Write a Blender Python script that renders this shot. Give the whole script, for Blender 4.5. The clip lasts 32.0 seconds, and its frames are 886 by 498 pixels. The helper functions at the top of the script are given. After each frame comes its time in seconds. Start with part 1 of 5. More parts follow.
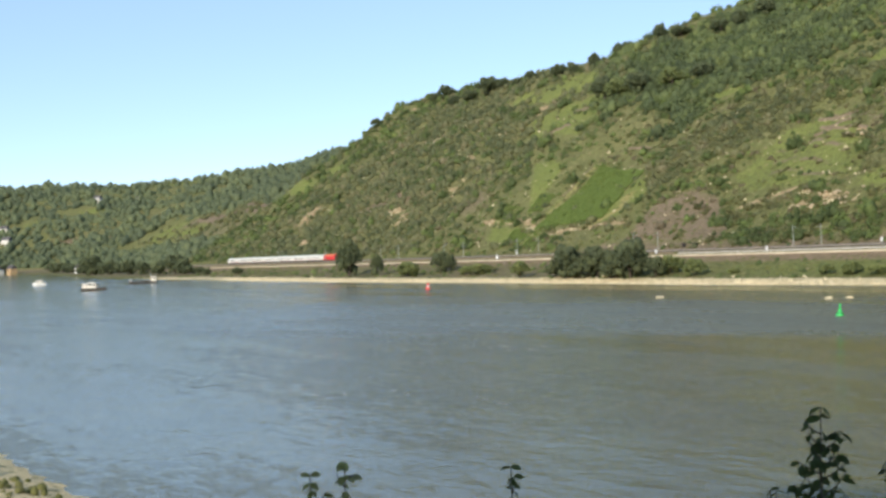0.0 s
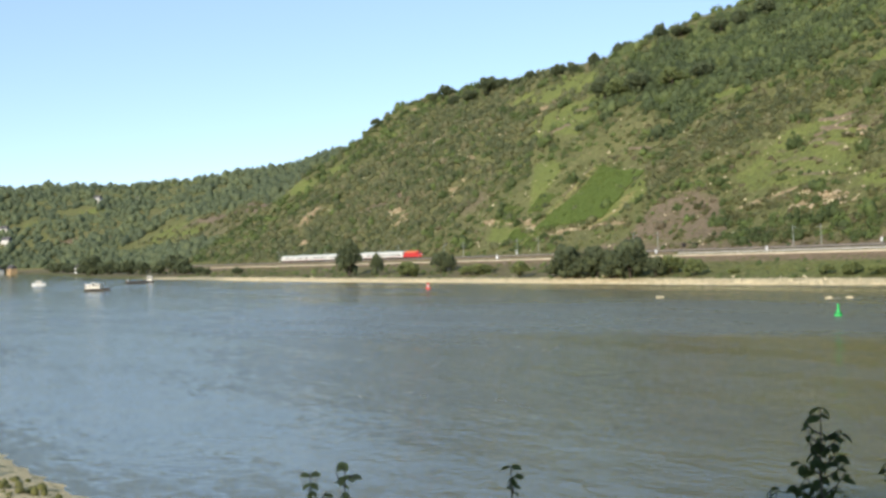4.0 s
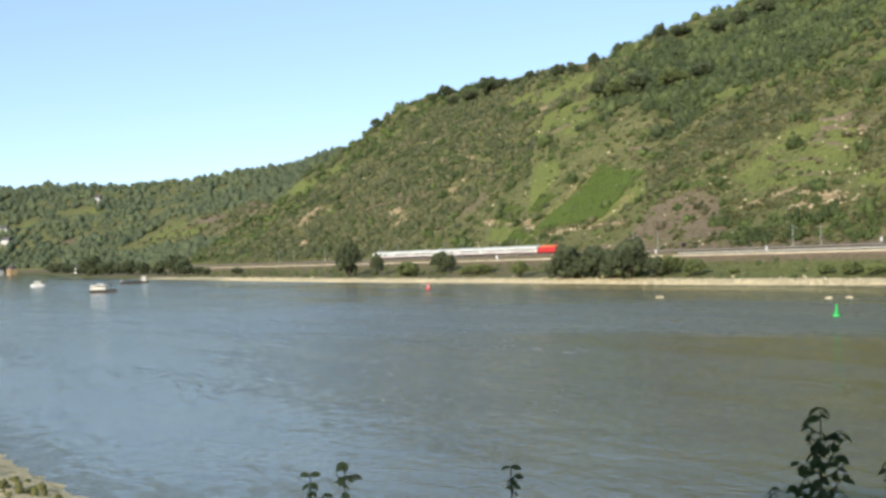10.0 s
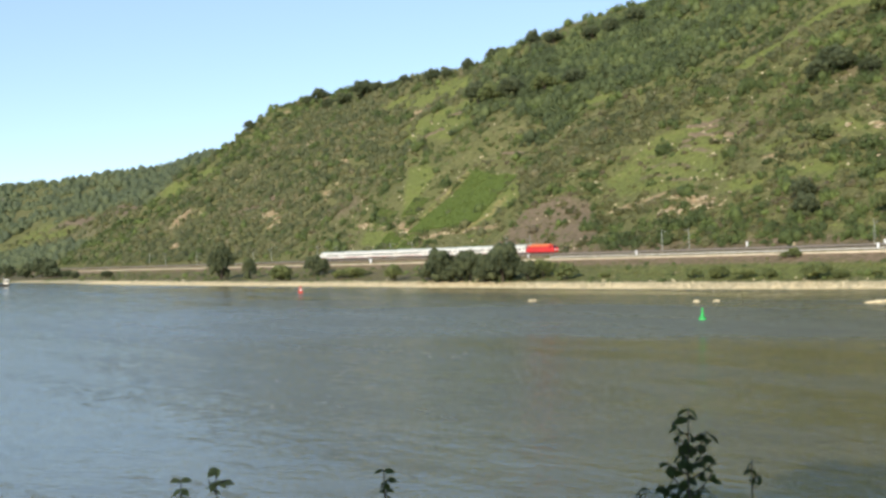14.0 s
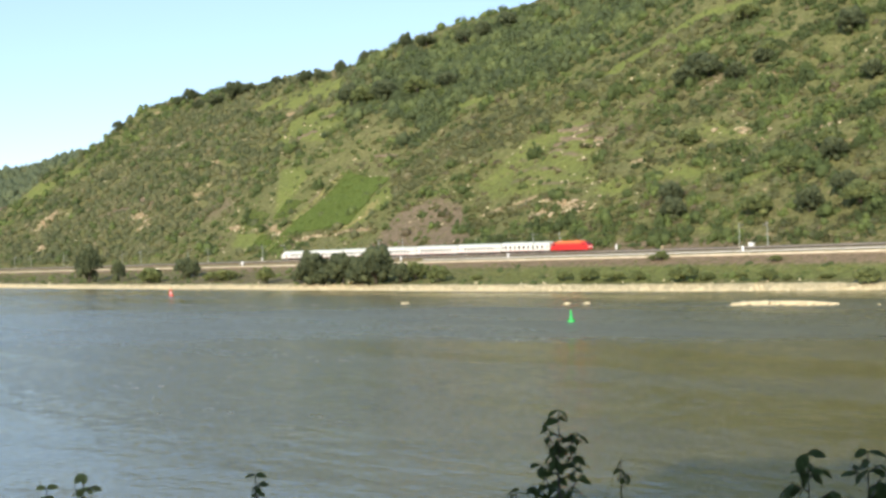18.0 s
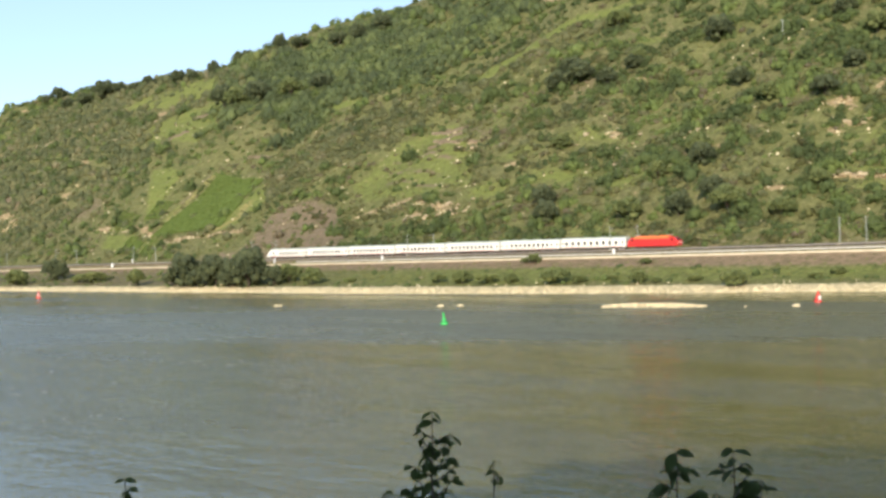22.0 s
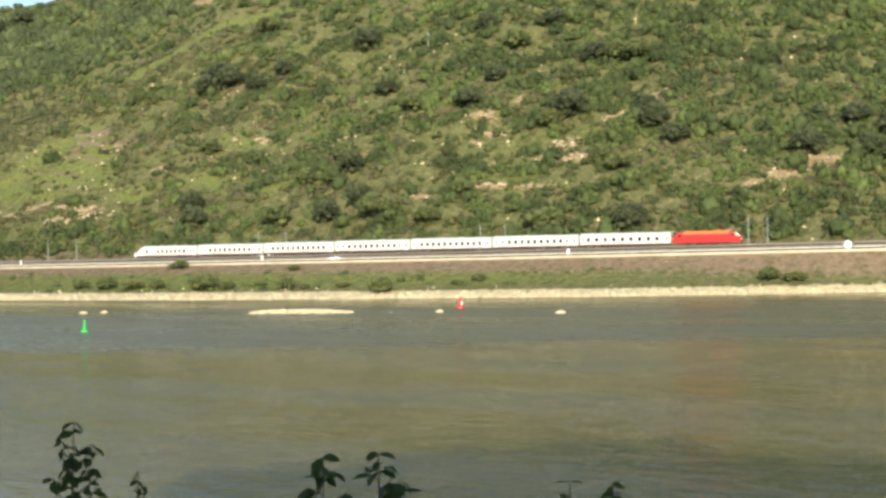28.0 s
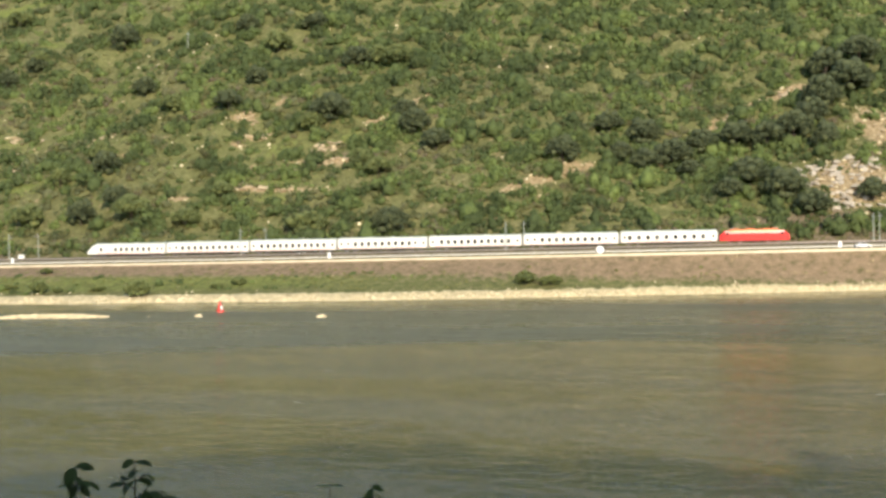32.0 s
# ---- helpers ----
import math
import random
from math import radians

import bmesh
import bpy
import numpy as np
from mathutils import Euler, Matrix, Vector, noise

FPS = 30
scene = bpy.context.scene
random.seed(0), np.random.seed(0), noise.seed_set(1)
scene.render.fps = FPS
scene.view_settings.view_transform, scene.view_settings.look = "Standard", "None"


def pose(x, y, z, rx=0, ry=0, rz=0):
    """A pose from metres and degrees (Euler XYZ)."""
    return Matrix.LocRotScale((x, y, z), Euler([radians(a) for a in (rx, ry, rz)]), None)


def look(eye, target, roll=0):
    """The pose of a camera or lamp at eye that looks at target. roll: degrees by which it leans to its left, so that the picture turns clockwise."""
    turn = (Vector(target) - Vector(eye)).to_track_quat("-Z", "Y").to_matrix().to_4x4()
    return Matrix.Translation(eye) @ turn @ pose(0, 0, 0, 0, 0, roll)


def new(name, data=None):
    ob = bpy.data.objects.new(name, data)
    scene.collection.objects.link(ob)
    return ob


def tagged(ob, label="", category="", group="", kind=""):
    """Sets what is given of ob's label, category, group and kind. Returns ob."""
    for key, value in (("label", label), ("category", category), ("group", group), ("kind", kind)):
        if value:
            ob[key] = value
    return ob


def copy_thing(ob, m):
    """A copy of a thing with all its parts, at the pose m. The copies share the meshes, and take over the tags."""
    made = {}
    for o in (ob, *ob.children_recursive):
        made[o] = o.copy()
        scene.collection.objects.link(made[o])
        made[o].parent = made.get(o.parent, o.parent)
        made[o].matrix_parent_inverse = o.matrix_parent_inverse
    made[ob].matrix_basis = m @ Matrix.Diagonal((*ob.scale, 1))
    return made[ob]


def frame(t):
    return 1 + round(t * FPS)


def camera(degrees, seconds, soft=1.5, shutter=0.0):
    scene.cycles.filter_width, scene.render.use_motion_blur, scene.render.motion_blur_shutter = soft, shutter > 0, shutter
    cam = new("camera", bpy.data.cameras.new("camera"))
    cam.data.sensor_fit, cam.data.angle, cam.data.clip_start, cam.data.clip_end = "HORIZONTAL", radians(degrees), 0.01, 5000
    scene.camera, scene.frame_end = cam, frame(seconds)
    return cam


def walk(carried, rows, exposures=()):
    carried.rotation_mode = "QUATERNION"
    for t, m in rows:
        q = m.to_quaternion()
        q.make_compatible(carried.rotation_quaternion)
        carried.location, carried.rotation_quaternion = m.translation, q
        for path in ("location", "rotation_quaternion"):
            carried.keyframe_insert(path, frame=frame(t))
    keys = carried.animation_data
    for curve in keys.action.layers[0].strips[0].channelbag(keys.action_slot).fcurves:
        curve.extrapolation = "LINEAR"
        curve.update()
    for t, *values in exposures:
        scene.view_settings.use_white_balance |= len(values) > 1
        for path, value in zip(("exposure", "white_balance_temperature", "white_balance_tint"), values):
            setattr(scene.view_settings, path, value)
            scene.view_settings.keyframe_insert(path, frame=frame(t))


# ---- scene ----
EYE = (0.0, 0.0, 18.7)
cam = camera(33.8, 32.0, soft=3.0)


def aim(yaw, pitch, roll):
    """The camera's pose on its tripod: bearing, tilt and lean in degrees."""
    a, b = radians(yaw), radians(pitch)
    way = Vector((math.sin(a) * math.cos(b), math.cos(a) * math.cos(b), math.sin(b)))
    return look(EYE, Vector(EYE) + way * 100.0, roll)


walk(cam, [(t, aim(a, b, c)) for t, a, b, c in (
    (0.0, 0.0, -0.42, -2.622), (9.8, 0.0, -0.42, -2.622), (10.5, 0.161, -0.411, -2.62), (11.0, 0.57, -0.409, -2.612),
    (11.5, 0.991, -0.409, -2.6), (12.0, 1.55, -0.415, -2.585), (12.5, 2.206, -0.428, -2.56), (13.0, 3.002, -0.451, -2.51),
    (13.5, 3.914, -0.475, -2.475), (14.0, 4.965, -0.494, -2.43), (14.5, 5.722, -0.513, -2.4), (16.5, 8.223, -0.57, -2.355),
    (17.0, 8.791, -0.579, -2.34), (17.5, 9.356, -0.588, -2.33), (18.0, 9.962, -0.597, -2.3), (18.5, 10.538, -0.61, -2.275),
    (19.0, 10.933, -0.62, -2.262), (19.5, 11.262, -0.626, -2.249), (20.0, 11.629, -0.635, -2.226), (20.5, 12.153, -0.644, -2.2),
    (21.0, 12.811, -0.655, -2.176), (21.5, 13.663, -0.674, -2.146), (22.0, 14.907, -0.695, -2.095), (22.5, 16.169, -0.716, -2.035),
    (23.0, 17.497, -0.741, -1.978), (23.5, 18.754, -0.76, -1.93), (24.0, 20.063, -0.775, -1.882), (24.5, 21.267, -0.79, -1.835),
    (25.0, 22.385, -0.81, -1.785), (25.5, 23.299, -0.825, -1.73), (27.5, 27.546, -0.875, -1.567), (28.0, 28.657, -0.882, -1.507),
    (28.5, 29.628, -0.89, -1.452), (29.0, 30.917, -0.896, -1.4), (29.5, 32.087, -0.903, -1.352), (30.0, 33.267, -0.912, -1.305),
    (30.5, 34.411, -0.919, -1.24), (31.0, 35.726, -0.927, -1.2), (31.5, 36.777, -0.93, -1.145), (32.0, 38.031, -0.94, -1.126))],
    exposures=((0.0, 0.1, 6350, 10), (10.0, 0.1, 6350, 10), (14.0, 0.1, 6450, 10), (16.5, 0.28, 6520, 10), (19.0, 0.35, 6600, 10), (21.5, 0.35, 6700, 10), (23.0, 0.31, 6780, 10), (24.0, 0.38, 6800, 10), (28.0, 0.42, 6850, 10), (32.0, 0.37, 6850, 10)))

# ---- light ----
SUN_BEARING, SUN_HEIGHT = 208.0, 22.8
world = bpy.data.worlds.new("sky")
scene.world = world
world.use_nodes = True
wn = world.node_tree.nodes
sky = wn.new("ShaderNodeTexSky")
sky.sky_type, sky.sun_disc = "NISHITA", False
sky.sun_elevation, sky.sun_rotation = radians(SUN_HEIGHT), radians(SUN_BEARING)
sky.air_density, sky.dust_density, sky.ozone_density = 0.55, 0.0, 0.8
veil = wn.new("ShaderNodeMix")
veil.data_type = "RGBA"
veil.inputs[0].default_value = 0.5
veil.inputs[7].default_value = (2.34, 3.36, 4.42, 1)
world.node_tree.links.new(sky.outputs["Color"], veil.inputs[6])
world.node_tree.links.new(veil.outputs[2], wn["Background"].inputs["Color"])
wn["Background"].inputs["Strength"].default_value = 0.192
sun = new("sun", bpy.data.lights.new("sun", "SUN"))
sun.data.energy, sun.data.angle, sun.data.color = 4.7, radians(0.5), (1.0, 0.89, 0.72)
a, b = radians(SUN_BEARING), radians(SUN_HEIGHT)
sun.matrix_world = look((math.sin(a) * math.cos(b) * 900, math.cos(a) * math.cos(b) * 900, math.sin(b) * 900), (0, 0, 0))


# ---- materials ----
def shade(name, rough=0.8, metal=0.0):
    m = bpy.data.materials.new(name)
    m.use_nodes = True
    n = m.node_tree.nodes
    s = n["Principled BSDF"]
    s.inputs["Roughness"].default_value = rough
    s.inputs["Metallic"].default_value = metal
    return m, n, m.node_tree.links, s


def noise_node(n, l, scale, detail=4.0, rough=0.6, space="Object", stretch=(1, 1, 1)):
    c = n.new("ShaderNodeTexCoord")
    mp = n.new("ShaderNodeMapping")
    mp.inputs["Scale"].default_value = stretch
    t = n.new("ShaderNodeTexNoise")
    t.inputs["Scale"].default_value, t.inputs["Detail"].default_value, t.inputs["Roughness"].default_value = scale, detail, rough
    l.new(c.outputs[space], mp.inputs["Vector"])
    l.new(mp.outputs["Vector"], t.inputs["Vector"])
    return t.outputs["Fac"]


def ramp(n, l, fac, stops):
    r = n.new("ShaderNodeValToRGB")
    e = r.color_ramp.elements
    while len(e) < len(stops):
        e.new(0.5)
    for k, (p, c) in zip(e, stops):
        k.position, k.color = p, (*c, 1)
    l.new(fac, r.inputs["Fac"])
    return r.outputs["Color"]


def mixed(n, l, fac, a, b, mode="MIX"):
    x = n.new("ShaderNodeMix")
    x.data_type, x.blend_type = "RGBA", mode
    for slot, v in ((x.inputs[0], fac), (x.inputs[6], a), (x.inputs[7], b)):
        if isinstance(v, (int, float)):
            slot.default_value = v
        elif isinstance(v, tuple):
            slot.default_value = (*v, 1)
        else:
            l.new(v, slot)
    return x.outputs[2]


def bumped(n, l, s, height, strength, distance=0.05):
    b = n.new("ShaderNodeBump")
    b.inputs["Strength"].default_value, b.inputs["Distance"].default_value = strength, distance
    l.new(height, b.inputs["Height"])
    l.new(b.outputs["Normal"], s.inputs["Normal"])


def plain(name, colour, rough=0.6, metal=0.0, vary=0.25, scale=3.0, bump=0.0):
    """A surface of one colour with stains and grain."""
    m, n, l, s = shade(name, rough, metal)
    big = noise_node(n, l, scale * 0.25, 5)
    fine = noise_node(n, l, scale * 6, 3)
    dark = tuple(c * (1 - vary) for c in colour)
    lit = tuple(min(1, c * (1 + vary * 0.6)) for c in colour)
    c = ramp(n, l, big, ((0.3, dark), (0.7, lit)))
    c = mixed(n, l, 0.3, c, ramp(n, l, fine, ((0.3, dark), (0.7, lit))))
    l.new(c, s.inputs["Base Color"])
    if bump:
        bumped(n, l, s, fine, bump)
    return m


def leafy(m, n, l, s, c, share=0.3):
    """Light that passes through the leaves."""
    through_leaf = n.new("ShaderNodeBsdfTranslucent")
    l.new(c, through_leaf.inputs["Color"])
    x = n.new("ShaderNodeMixShader")
    x.inputs[0].default_value = share
    l.new(s.outputs[0], x.inputs[1])
    l.new(through_leaf.outputs[0], x.inputs[2])
    l.new(x.outputs[0], n["Material Output"].inputs["Surface"])


def foliage(name, dark, mid, light, scale=0.6):
    """Leaves: every clump has a tone of its own, with light and dark flecks."""
    m, n, l, s = shade(name, 0.75)
    g = n.new("ShaderNodeNewGeometry")
    o = n.new("ShaderNodeObjectInfo")
    tone = ramp(n, l, g.outputs["Random Per Island"], ((0.0, dark), (0.5, mid), (1.0, light)))
    fleck = noise_node(n, l, scale, 5, 0.75)
    c = mixed(n, l, 0.55, tone, ramp(n, l, fleck, ((0.32, tuple(x * 0.45 for x in dark)), (0.5, mid), (0.68, light))))
    v = n.new("ShaderNodeHueSaturation")
    mr = n.new("ShaderNodeMapRange")
    mr.inputs["To Min"].default_value, mr.inputs["To Max"].default_value = 0.8, 1.2
    l.new(o.outputs["Random"], mr.inputs["Value"])
    l.new(mr.outputs["Result"], v.inputs["Value"])
    l.new(c, v.inputs["Color"])
    l.new(v.outputs["Color"], s.inputs["Base Color"])
    s.inputs["Specular IOR Level"].default_value = 0.2
    leafy(m, n, l, s, v.outputs["Color"])
    bumped(n, l, s, fleck, 0.9, 0.5)
    return m


def thicket(name, tones, cell=0.13, drift=0.03, lean=0.0, gain=1.72, grain=0.7):
    """Shrubs of mixed kinds: each shrub a tone of its own, kinds gathering in drifts; tones run from dark to pale."""
    m, n, l, s = shade(name, 0.8)
    s.inputs["Specular IOR Level"].default_value = 0.15
    co = n.new("ShaderNodeTexCoord")
    v = n.new("ShaderNodeTexVoronoi")
    v.inputs["Scale"].default_value, v.inputs["Randomness"].default_value = cell, 1.0
    l.new(co.outputs["Object"], v.inputs["Vector"])
    g = n.new("ShaderNodeNewGeometry")

    def weigh(a, k, b):
        x = n.new("ShaderNodeMath")
        x.operation = "MULTIPLY_ADD"
        l.new(a, x.inputs[0])
        x.inputs[1].default_value = k
        if isinstance(b, float):
            x.inputs[2].default_value = b
        else:
            l.new(b, x.inputs[2])
        return x.outputs[0]

    split = n.new("ShaderNodeSeparateColor")
    l.new(v.outputs["Color"], split.inputs["Color"])
    wide = noise_node(n, l, drift, 4, 0.6)
    fac = weigh(split.outputs[0], 0.55, weigh(g.outputs["Random Per Island"], 0.22, weigh(wide, 0.9, -0.36 + lean)))
    c = ramp(n, l, fac, [(i / (len(tones) - 1), tuple(gain * q for q in t)) for i, t in enumerate(tones)])
    fleck = noise_node(n, l, grain, 4, 0.7)
    c = mixed(n, l, 0.8, c, ramp(n, l, fleck, ((0.3, (0.62, 0.62, 0.62)), (0.5, (1.0, 1.0, 1.0)), (0.72, (1.35, 1.32, 1.22)))), "MULTIPLY")
    l.new(c, s.inputs["Base Color"])
    leafy(m, n, l, s, c, 0.45)
    bumped(n, l, s, fleck, 0.8, 0.56 / grain)
    return m


def hillside():
    """Dry grass, herbs and soil, with bare rock, scree and vineyard where the masks say so."""
    m, n, l, s = shade("hillside_ground", 0.95)
    s.inputs["Specular IOR Level"].default_value = 0.1
    big = noise_node(n, l, 0.012, 6, 0.6)
    mid = noise_node(n, l, 0.07, 6, 0.65)
    fine = noise_node(n, l, 0.5, 6, 0.75)
    grass = ramp(n, l, mid, ((0.3, (0.105, 0.12, 0.043)), (0.5, (0.165, 0.172, 0.064)), (0.7, (0.23, 0.218, 0.1))))
    dry = ramp(n, l, fine, ((0.3, (0.085, 0.08, 0.04)), (0.55, (0.21, 0.18, 0.1)), (0.75, (0.33, 0.27, 0.17))))
    c = mixed(n, l, ramp(n, l, big, ((0.4, (0.15, 0.15, 0.15)), (0.62, (0.75, 0.75, 0.75)))), grass, dry)
    c = mixed(n, l, 0.5, c, ramp(n, l, fine, ((0.36, (0.06, 0.075, 0.027)), (0.5, (0.15, 0.16, 0.055)), (0.66, (0.29, 0.275, 0.12)))))

    def mask(name, edge=0.28):
        a = n.new("ShaderNodeAttribute")
        a.attribute_name = name
        k = n.new("ShaderNodeMath")
        k.operation = "MULTIPLY_ADD"
        l.new(fine, k.inputs[0])
        k.inputs[1].default_value = 2.2
        l.new(a.outputs["Fac"], k.inputs[2])
        r = n.new("ShaderNodeMapRange")
        r.inputs["From Min"].default_value, r.inputs["From Max"].default_value = 1.5, 1.5 + edge
        l.new(k.outputs[0], r.inputs["Value"])
        return r.outputs["Result"]

    lawn = ramp(n, l, fine, ((0.3, (0.125, 0.155, 0.042)), (0.5, (0.185, 0.213, 0.058)), (0.7, (0.25, 0.262, 0.088))))
    c = mixed(n, l, mask("meadow", 0.5), c, lawn)
    scree = ramp(n, l, fine, ((0.3, (0.14, 0.104, 0.068)), (0.7, (0.285, 0.22, 0.15))))
    c = mixed(n, l, mask("scree", 0.5), c, scree)
    rock = ramp(n, l, noise_node(n, l, 0.9, 5, 0.7), ((0.3, (0.16, 0.115, 0.064)), (0.5, (0.36, 0.268, 0.15)), (0.7, (0.57, 0.44, 0.27))))
    c = mixed(n, l, mask("bare"), c, rock)
    stones = ramp(n, l, noise_node(n, l, 1.1, 5, 0.8), ((0.3, (0.42, 0.34, 0.19)), (0.7, (0.82, 0.68, 0.42))))
    c = mixed(n, l, mask("beach"), c, stones)
    soil = ramp(n, l, fine, ((0.3, (0.16, 0.115, 0.07)), (0.7, (0.35, 0.255, 0.165))))
    c = mixed(n, l, mask("soil", 0.5), c, soil)
    straw = ramp(n, l, fine, ((0.3, (0.24, 0.215, 0.075)), (0.7, (0.39, 0.335, 0.14))))
    c = mixed(n, l, mask("straw", 0.5), c, straw)
    fleck = noise_node(n, l, 0.3, 5, 0.7)
    k = n.new("ShaderNodeMapRange")
    k.inputs["From Min"].default_value, k.inputs["From Max"].default_value = 0.61, 0.68
    l.new(fleck, k.inputs["Value"])
    c = mixed(n, l, k.outputs["Result"], c, rock)
    l.new(c, s.inputs["Base Color"])
    bumped(n, l, s, fine, 0.8, 1.2)
    return m


def river():
    """Turbid river water; bands of ruffled and calmer water drawn out along the current."""
    m, n, l, s = shade("river_water", 0.25)
    s.inputs["Specular IOR Level"].default_value = 0.5
    co = n.new("ShaderNodeTexCoord")
    turn = n.new("ShaderNodeMapping")
    turn.inputs["Rotation"].default_value = (0, 0, radians(62))
    l.new(co.outputs["Object"], turn.inputs["Vector"])

    def along(scale, detail, rough, stretch):
        mp = n.new("ShaderNodeMapping")
        mp.inputs["Scale"].default_value = stretch
        t = n.new("ShaderNodeTexNoise")
        t.inputs["Scale"].default_value, t.inputs["Detail"].default_value, t.inputs["Roughness"].default_value = scale, detail, rough
        l.new(turn.outputs["Vector"], mp.inputs["Vector"])
        l.new(mp.outputs["Vector"], t.inputs["Vector"])
        return t.outputs["Fac"]

    def spread(fac, a, b, lo, hi):
        k = n.new("ShaderNodeMapRange")
        for key, q in (("From Min", a), ("From Max", b), ("To Min", lo), ("To Max", hi)):
            k.inputs[key].default_value = q
        l.new(fac, k.inputs["Value"])
        return k.outputs["Result"]

    def times(a, b):
        k = n.new("ShaderNodeMath")
        k.operation = "MULTIPLY"
        l.new(a, k.inputs[0])
        if isinstance(b, float):
            k.inputs[1].default_value = b
        else:
            l.new(b, k.inputs[1])
        return k.outputs[0]

    silt = along(0.09, 5, 0.7, (0.55, 1, 1))
    l.new(ramp(n, l, silt, ((0.34, (0.094, 0.082, 0.027)), (0.66, (0.136, 0.116, 0.04)))), s.inputs["Base Color"])
    gust = along(0.03, 4, 0.6, (0.22, 1, 1))
    streak = along(0.55, 5, 0.7, (0.5, 1, 1))
    k = n.new("ShaderNodeMath")
    k.operation = "MULTIPLY_ADD"
    l.new(streak, k.inputs[0])
    k.inputs[1].default_value = 0.8
    l.new(gust, k.inputs[2])
    # ruffled and calm lanes of the current, across the river
    across = n.new("ShaderNodeVectorMath")
    across.operation = "DOT_PRODUCT"
    across.inputs[1].default_value = (0.58, 0.815, 0.0)
    spot = n.new("ShaderNodeNewGeometry").outputs["Position"]
    l.new(spot, across.inputs[0])
    sway = n.new("ShaderNodeMath")
    sway.operation = "MULTIPLY_ADD"
    l.new(along(0.03, 4, 0.6, (0.5, 1, 1)), sway.inputs[0])
    sway.inputs[1].default_value = 50.0
    l.new(across.outputs["Value"], sway.inputs[2])
    lane = ramp(n, l, times(sway.outputs[0], 1 / 400), [(p, (c, c, c)) for p, c in ((0.0, 0.2), (0.4, 0.22), (0.55, 0.26), (0.62, 0.3), (0.67, 0.85), (0.85, 0.85), (0.93, 0.35), (1.0, 0.3))])
    east = n.new("ShaderNodeSeparateXYZ")
    l.new(spot, east.inputs[0])
    lane = times(lane, spread(east.outputs[0], -90, 10, 0.3, 1.0))
    l.new(spread(lane, 0.3, 0.85, 1.33, 1.72), s.inputs["IOR"])
    mix = n.new("ShaderNodeMath")
    mix.operation = "MULTIPLY_ADD"
    l.new(lane, mix.inputs[0])
    mix.inputs[1].default_value = 0.26
    l.new(times(k.outputs[0], 0.556), mix.inputs[2])
    gust = n.new("ShaderNodeMath")
    gust.operation = "SUBTRACT"
    l.new(mix.outputs[0], gust.inputs[0])
    gust.inputs[1].default_value = 0.13
    gust = gust.outputs[0]
    l.new(spread(gust, 0.4, 0.74, 0.1, 0.5), s.inputs["Roughness"])
    swell = along(0.14, 5, 0.62, (0.85, 1, 1))
    chop = noise_node(n, l, 0.55, 5, 0.66)
    k = n.new("ShaderNodeMath")
    k.operation = "MULTIPLY_ADD"
    l.new(swell, k.inputs[0])
    k.inputs[1].default_value = 1.6
    l.new(chop, k.inputs[2])
    ripple = n.new("ShaderNodeMath")
    ripple.operation = "MULTIPLY_ADD"
    l.new(along(0.32, 4, 0.62, (0.45, 1, 1)), ripple.inputs[0])
    ripple.inputs[1].default_value = 2.5
    l.new(k.outputs[0], ripple.inputs[2])
    bumped(n, l, s, times(ripple.outputs[0], spread(gust, 0.42, 0.74, 0.9, 1.8)), 1.0, 0.085)
    return m


HILL = hillside()
WATER = river()
DEEP, GREEN, FRESH, PALE, DUN = (0.056, 0.073, 0.032), (0.09, 0.117, 0.043), (0.138, 0.178, 0.058), (0.2, 0.213, 0.087), (0.178, 0.148, 0.101)
SCRUB = thicket("scrub_leaves", (DEEP, (0.071, 0.094, 0.038), GREEN, FRESH, PALE), lean=-0.07)
OLIVE = thicket("olive_scrub", ((0.068, 0.07, 0.035), (0.11, 0.112, 0.052), (0.16, 0.168, 0.067), DUN, (0.2, 0.175, 0.11)), gain=1.3)
BROWN = thicket("dry_scrub", ((0.05, 0.061, 0.032), (0.076, 0.085, 0.043), (0.108, 0.11, 0.054), (0.158, 0.137, 0.088)), drift=0.05, gain=2.2)
LEAF = thicket("tree_leaves", ((0.05, 0.061, 0.036), (0.07, 0.084, 0.045), (0.096, 0.111, 0.055), (0.128, 0.139, 0.066)), cell=5.0, gain=1.6, grain=14.0)
FRESHLEAF = thicket("light_leaves", ((0.085, 0.1, 0.042), (0.13, 0.148, 0.056), (0.175, 0.188, 0.07), (0.22, 0.215, 0.095)), cell=5.0, grain=14.0)
MIDLEAF = thicket("bank_leaves", ((0.07, 0.085, 0.04), (0.1, 0.12, 0.048), (0.135, 0.15, 0.058), (0.165, 0.175, 0.07)), cell=5.0, gain=1.8, grain=14.0)
WOOD = thicket("wood_leaves", ((0.044, 0.056, 0.032), (0.058, 0.074, 0.038), (0.075, 0.094, 0.044), (0.105, 0.128, 0.054), (0.145, 0.165, 0.064)), cell=0.1, drift=0.018, lean=0.08, gain=2.0)
# wood leaves lifted and greyed: the haze of distance is in the colour
HAZEWOOD = thicket("hazed_wood_leaves", ((0.062, 0.078, 0.05), (0.08, 0.098, 0.058), (0.1, 0.118, 0.064), (0.128, 0.148, 0.074)), cell=0.06, drift=0.012, gain=2.15)
VINE = foliage("vine_leaves", (0.14, 0.205, 0.05), (0.2, 0.28, 0.07), (0.25, 0.33, 0.092), 1.5)
GRASS = foliage("bank_grass", (0.115, 0.122, 0.045), (0.19, 0.196, 0.068), (0.265, 0.25, 0.1), 1.5)
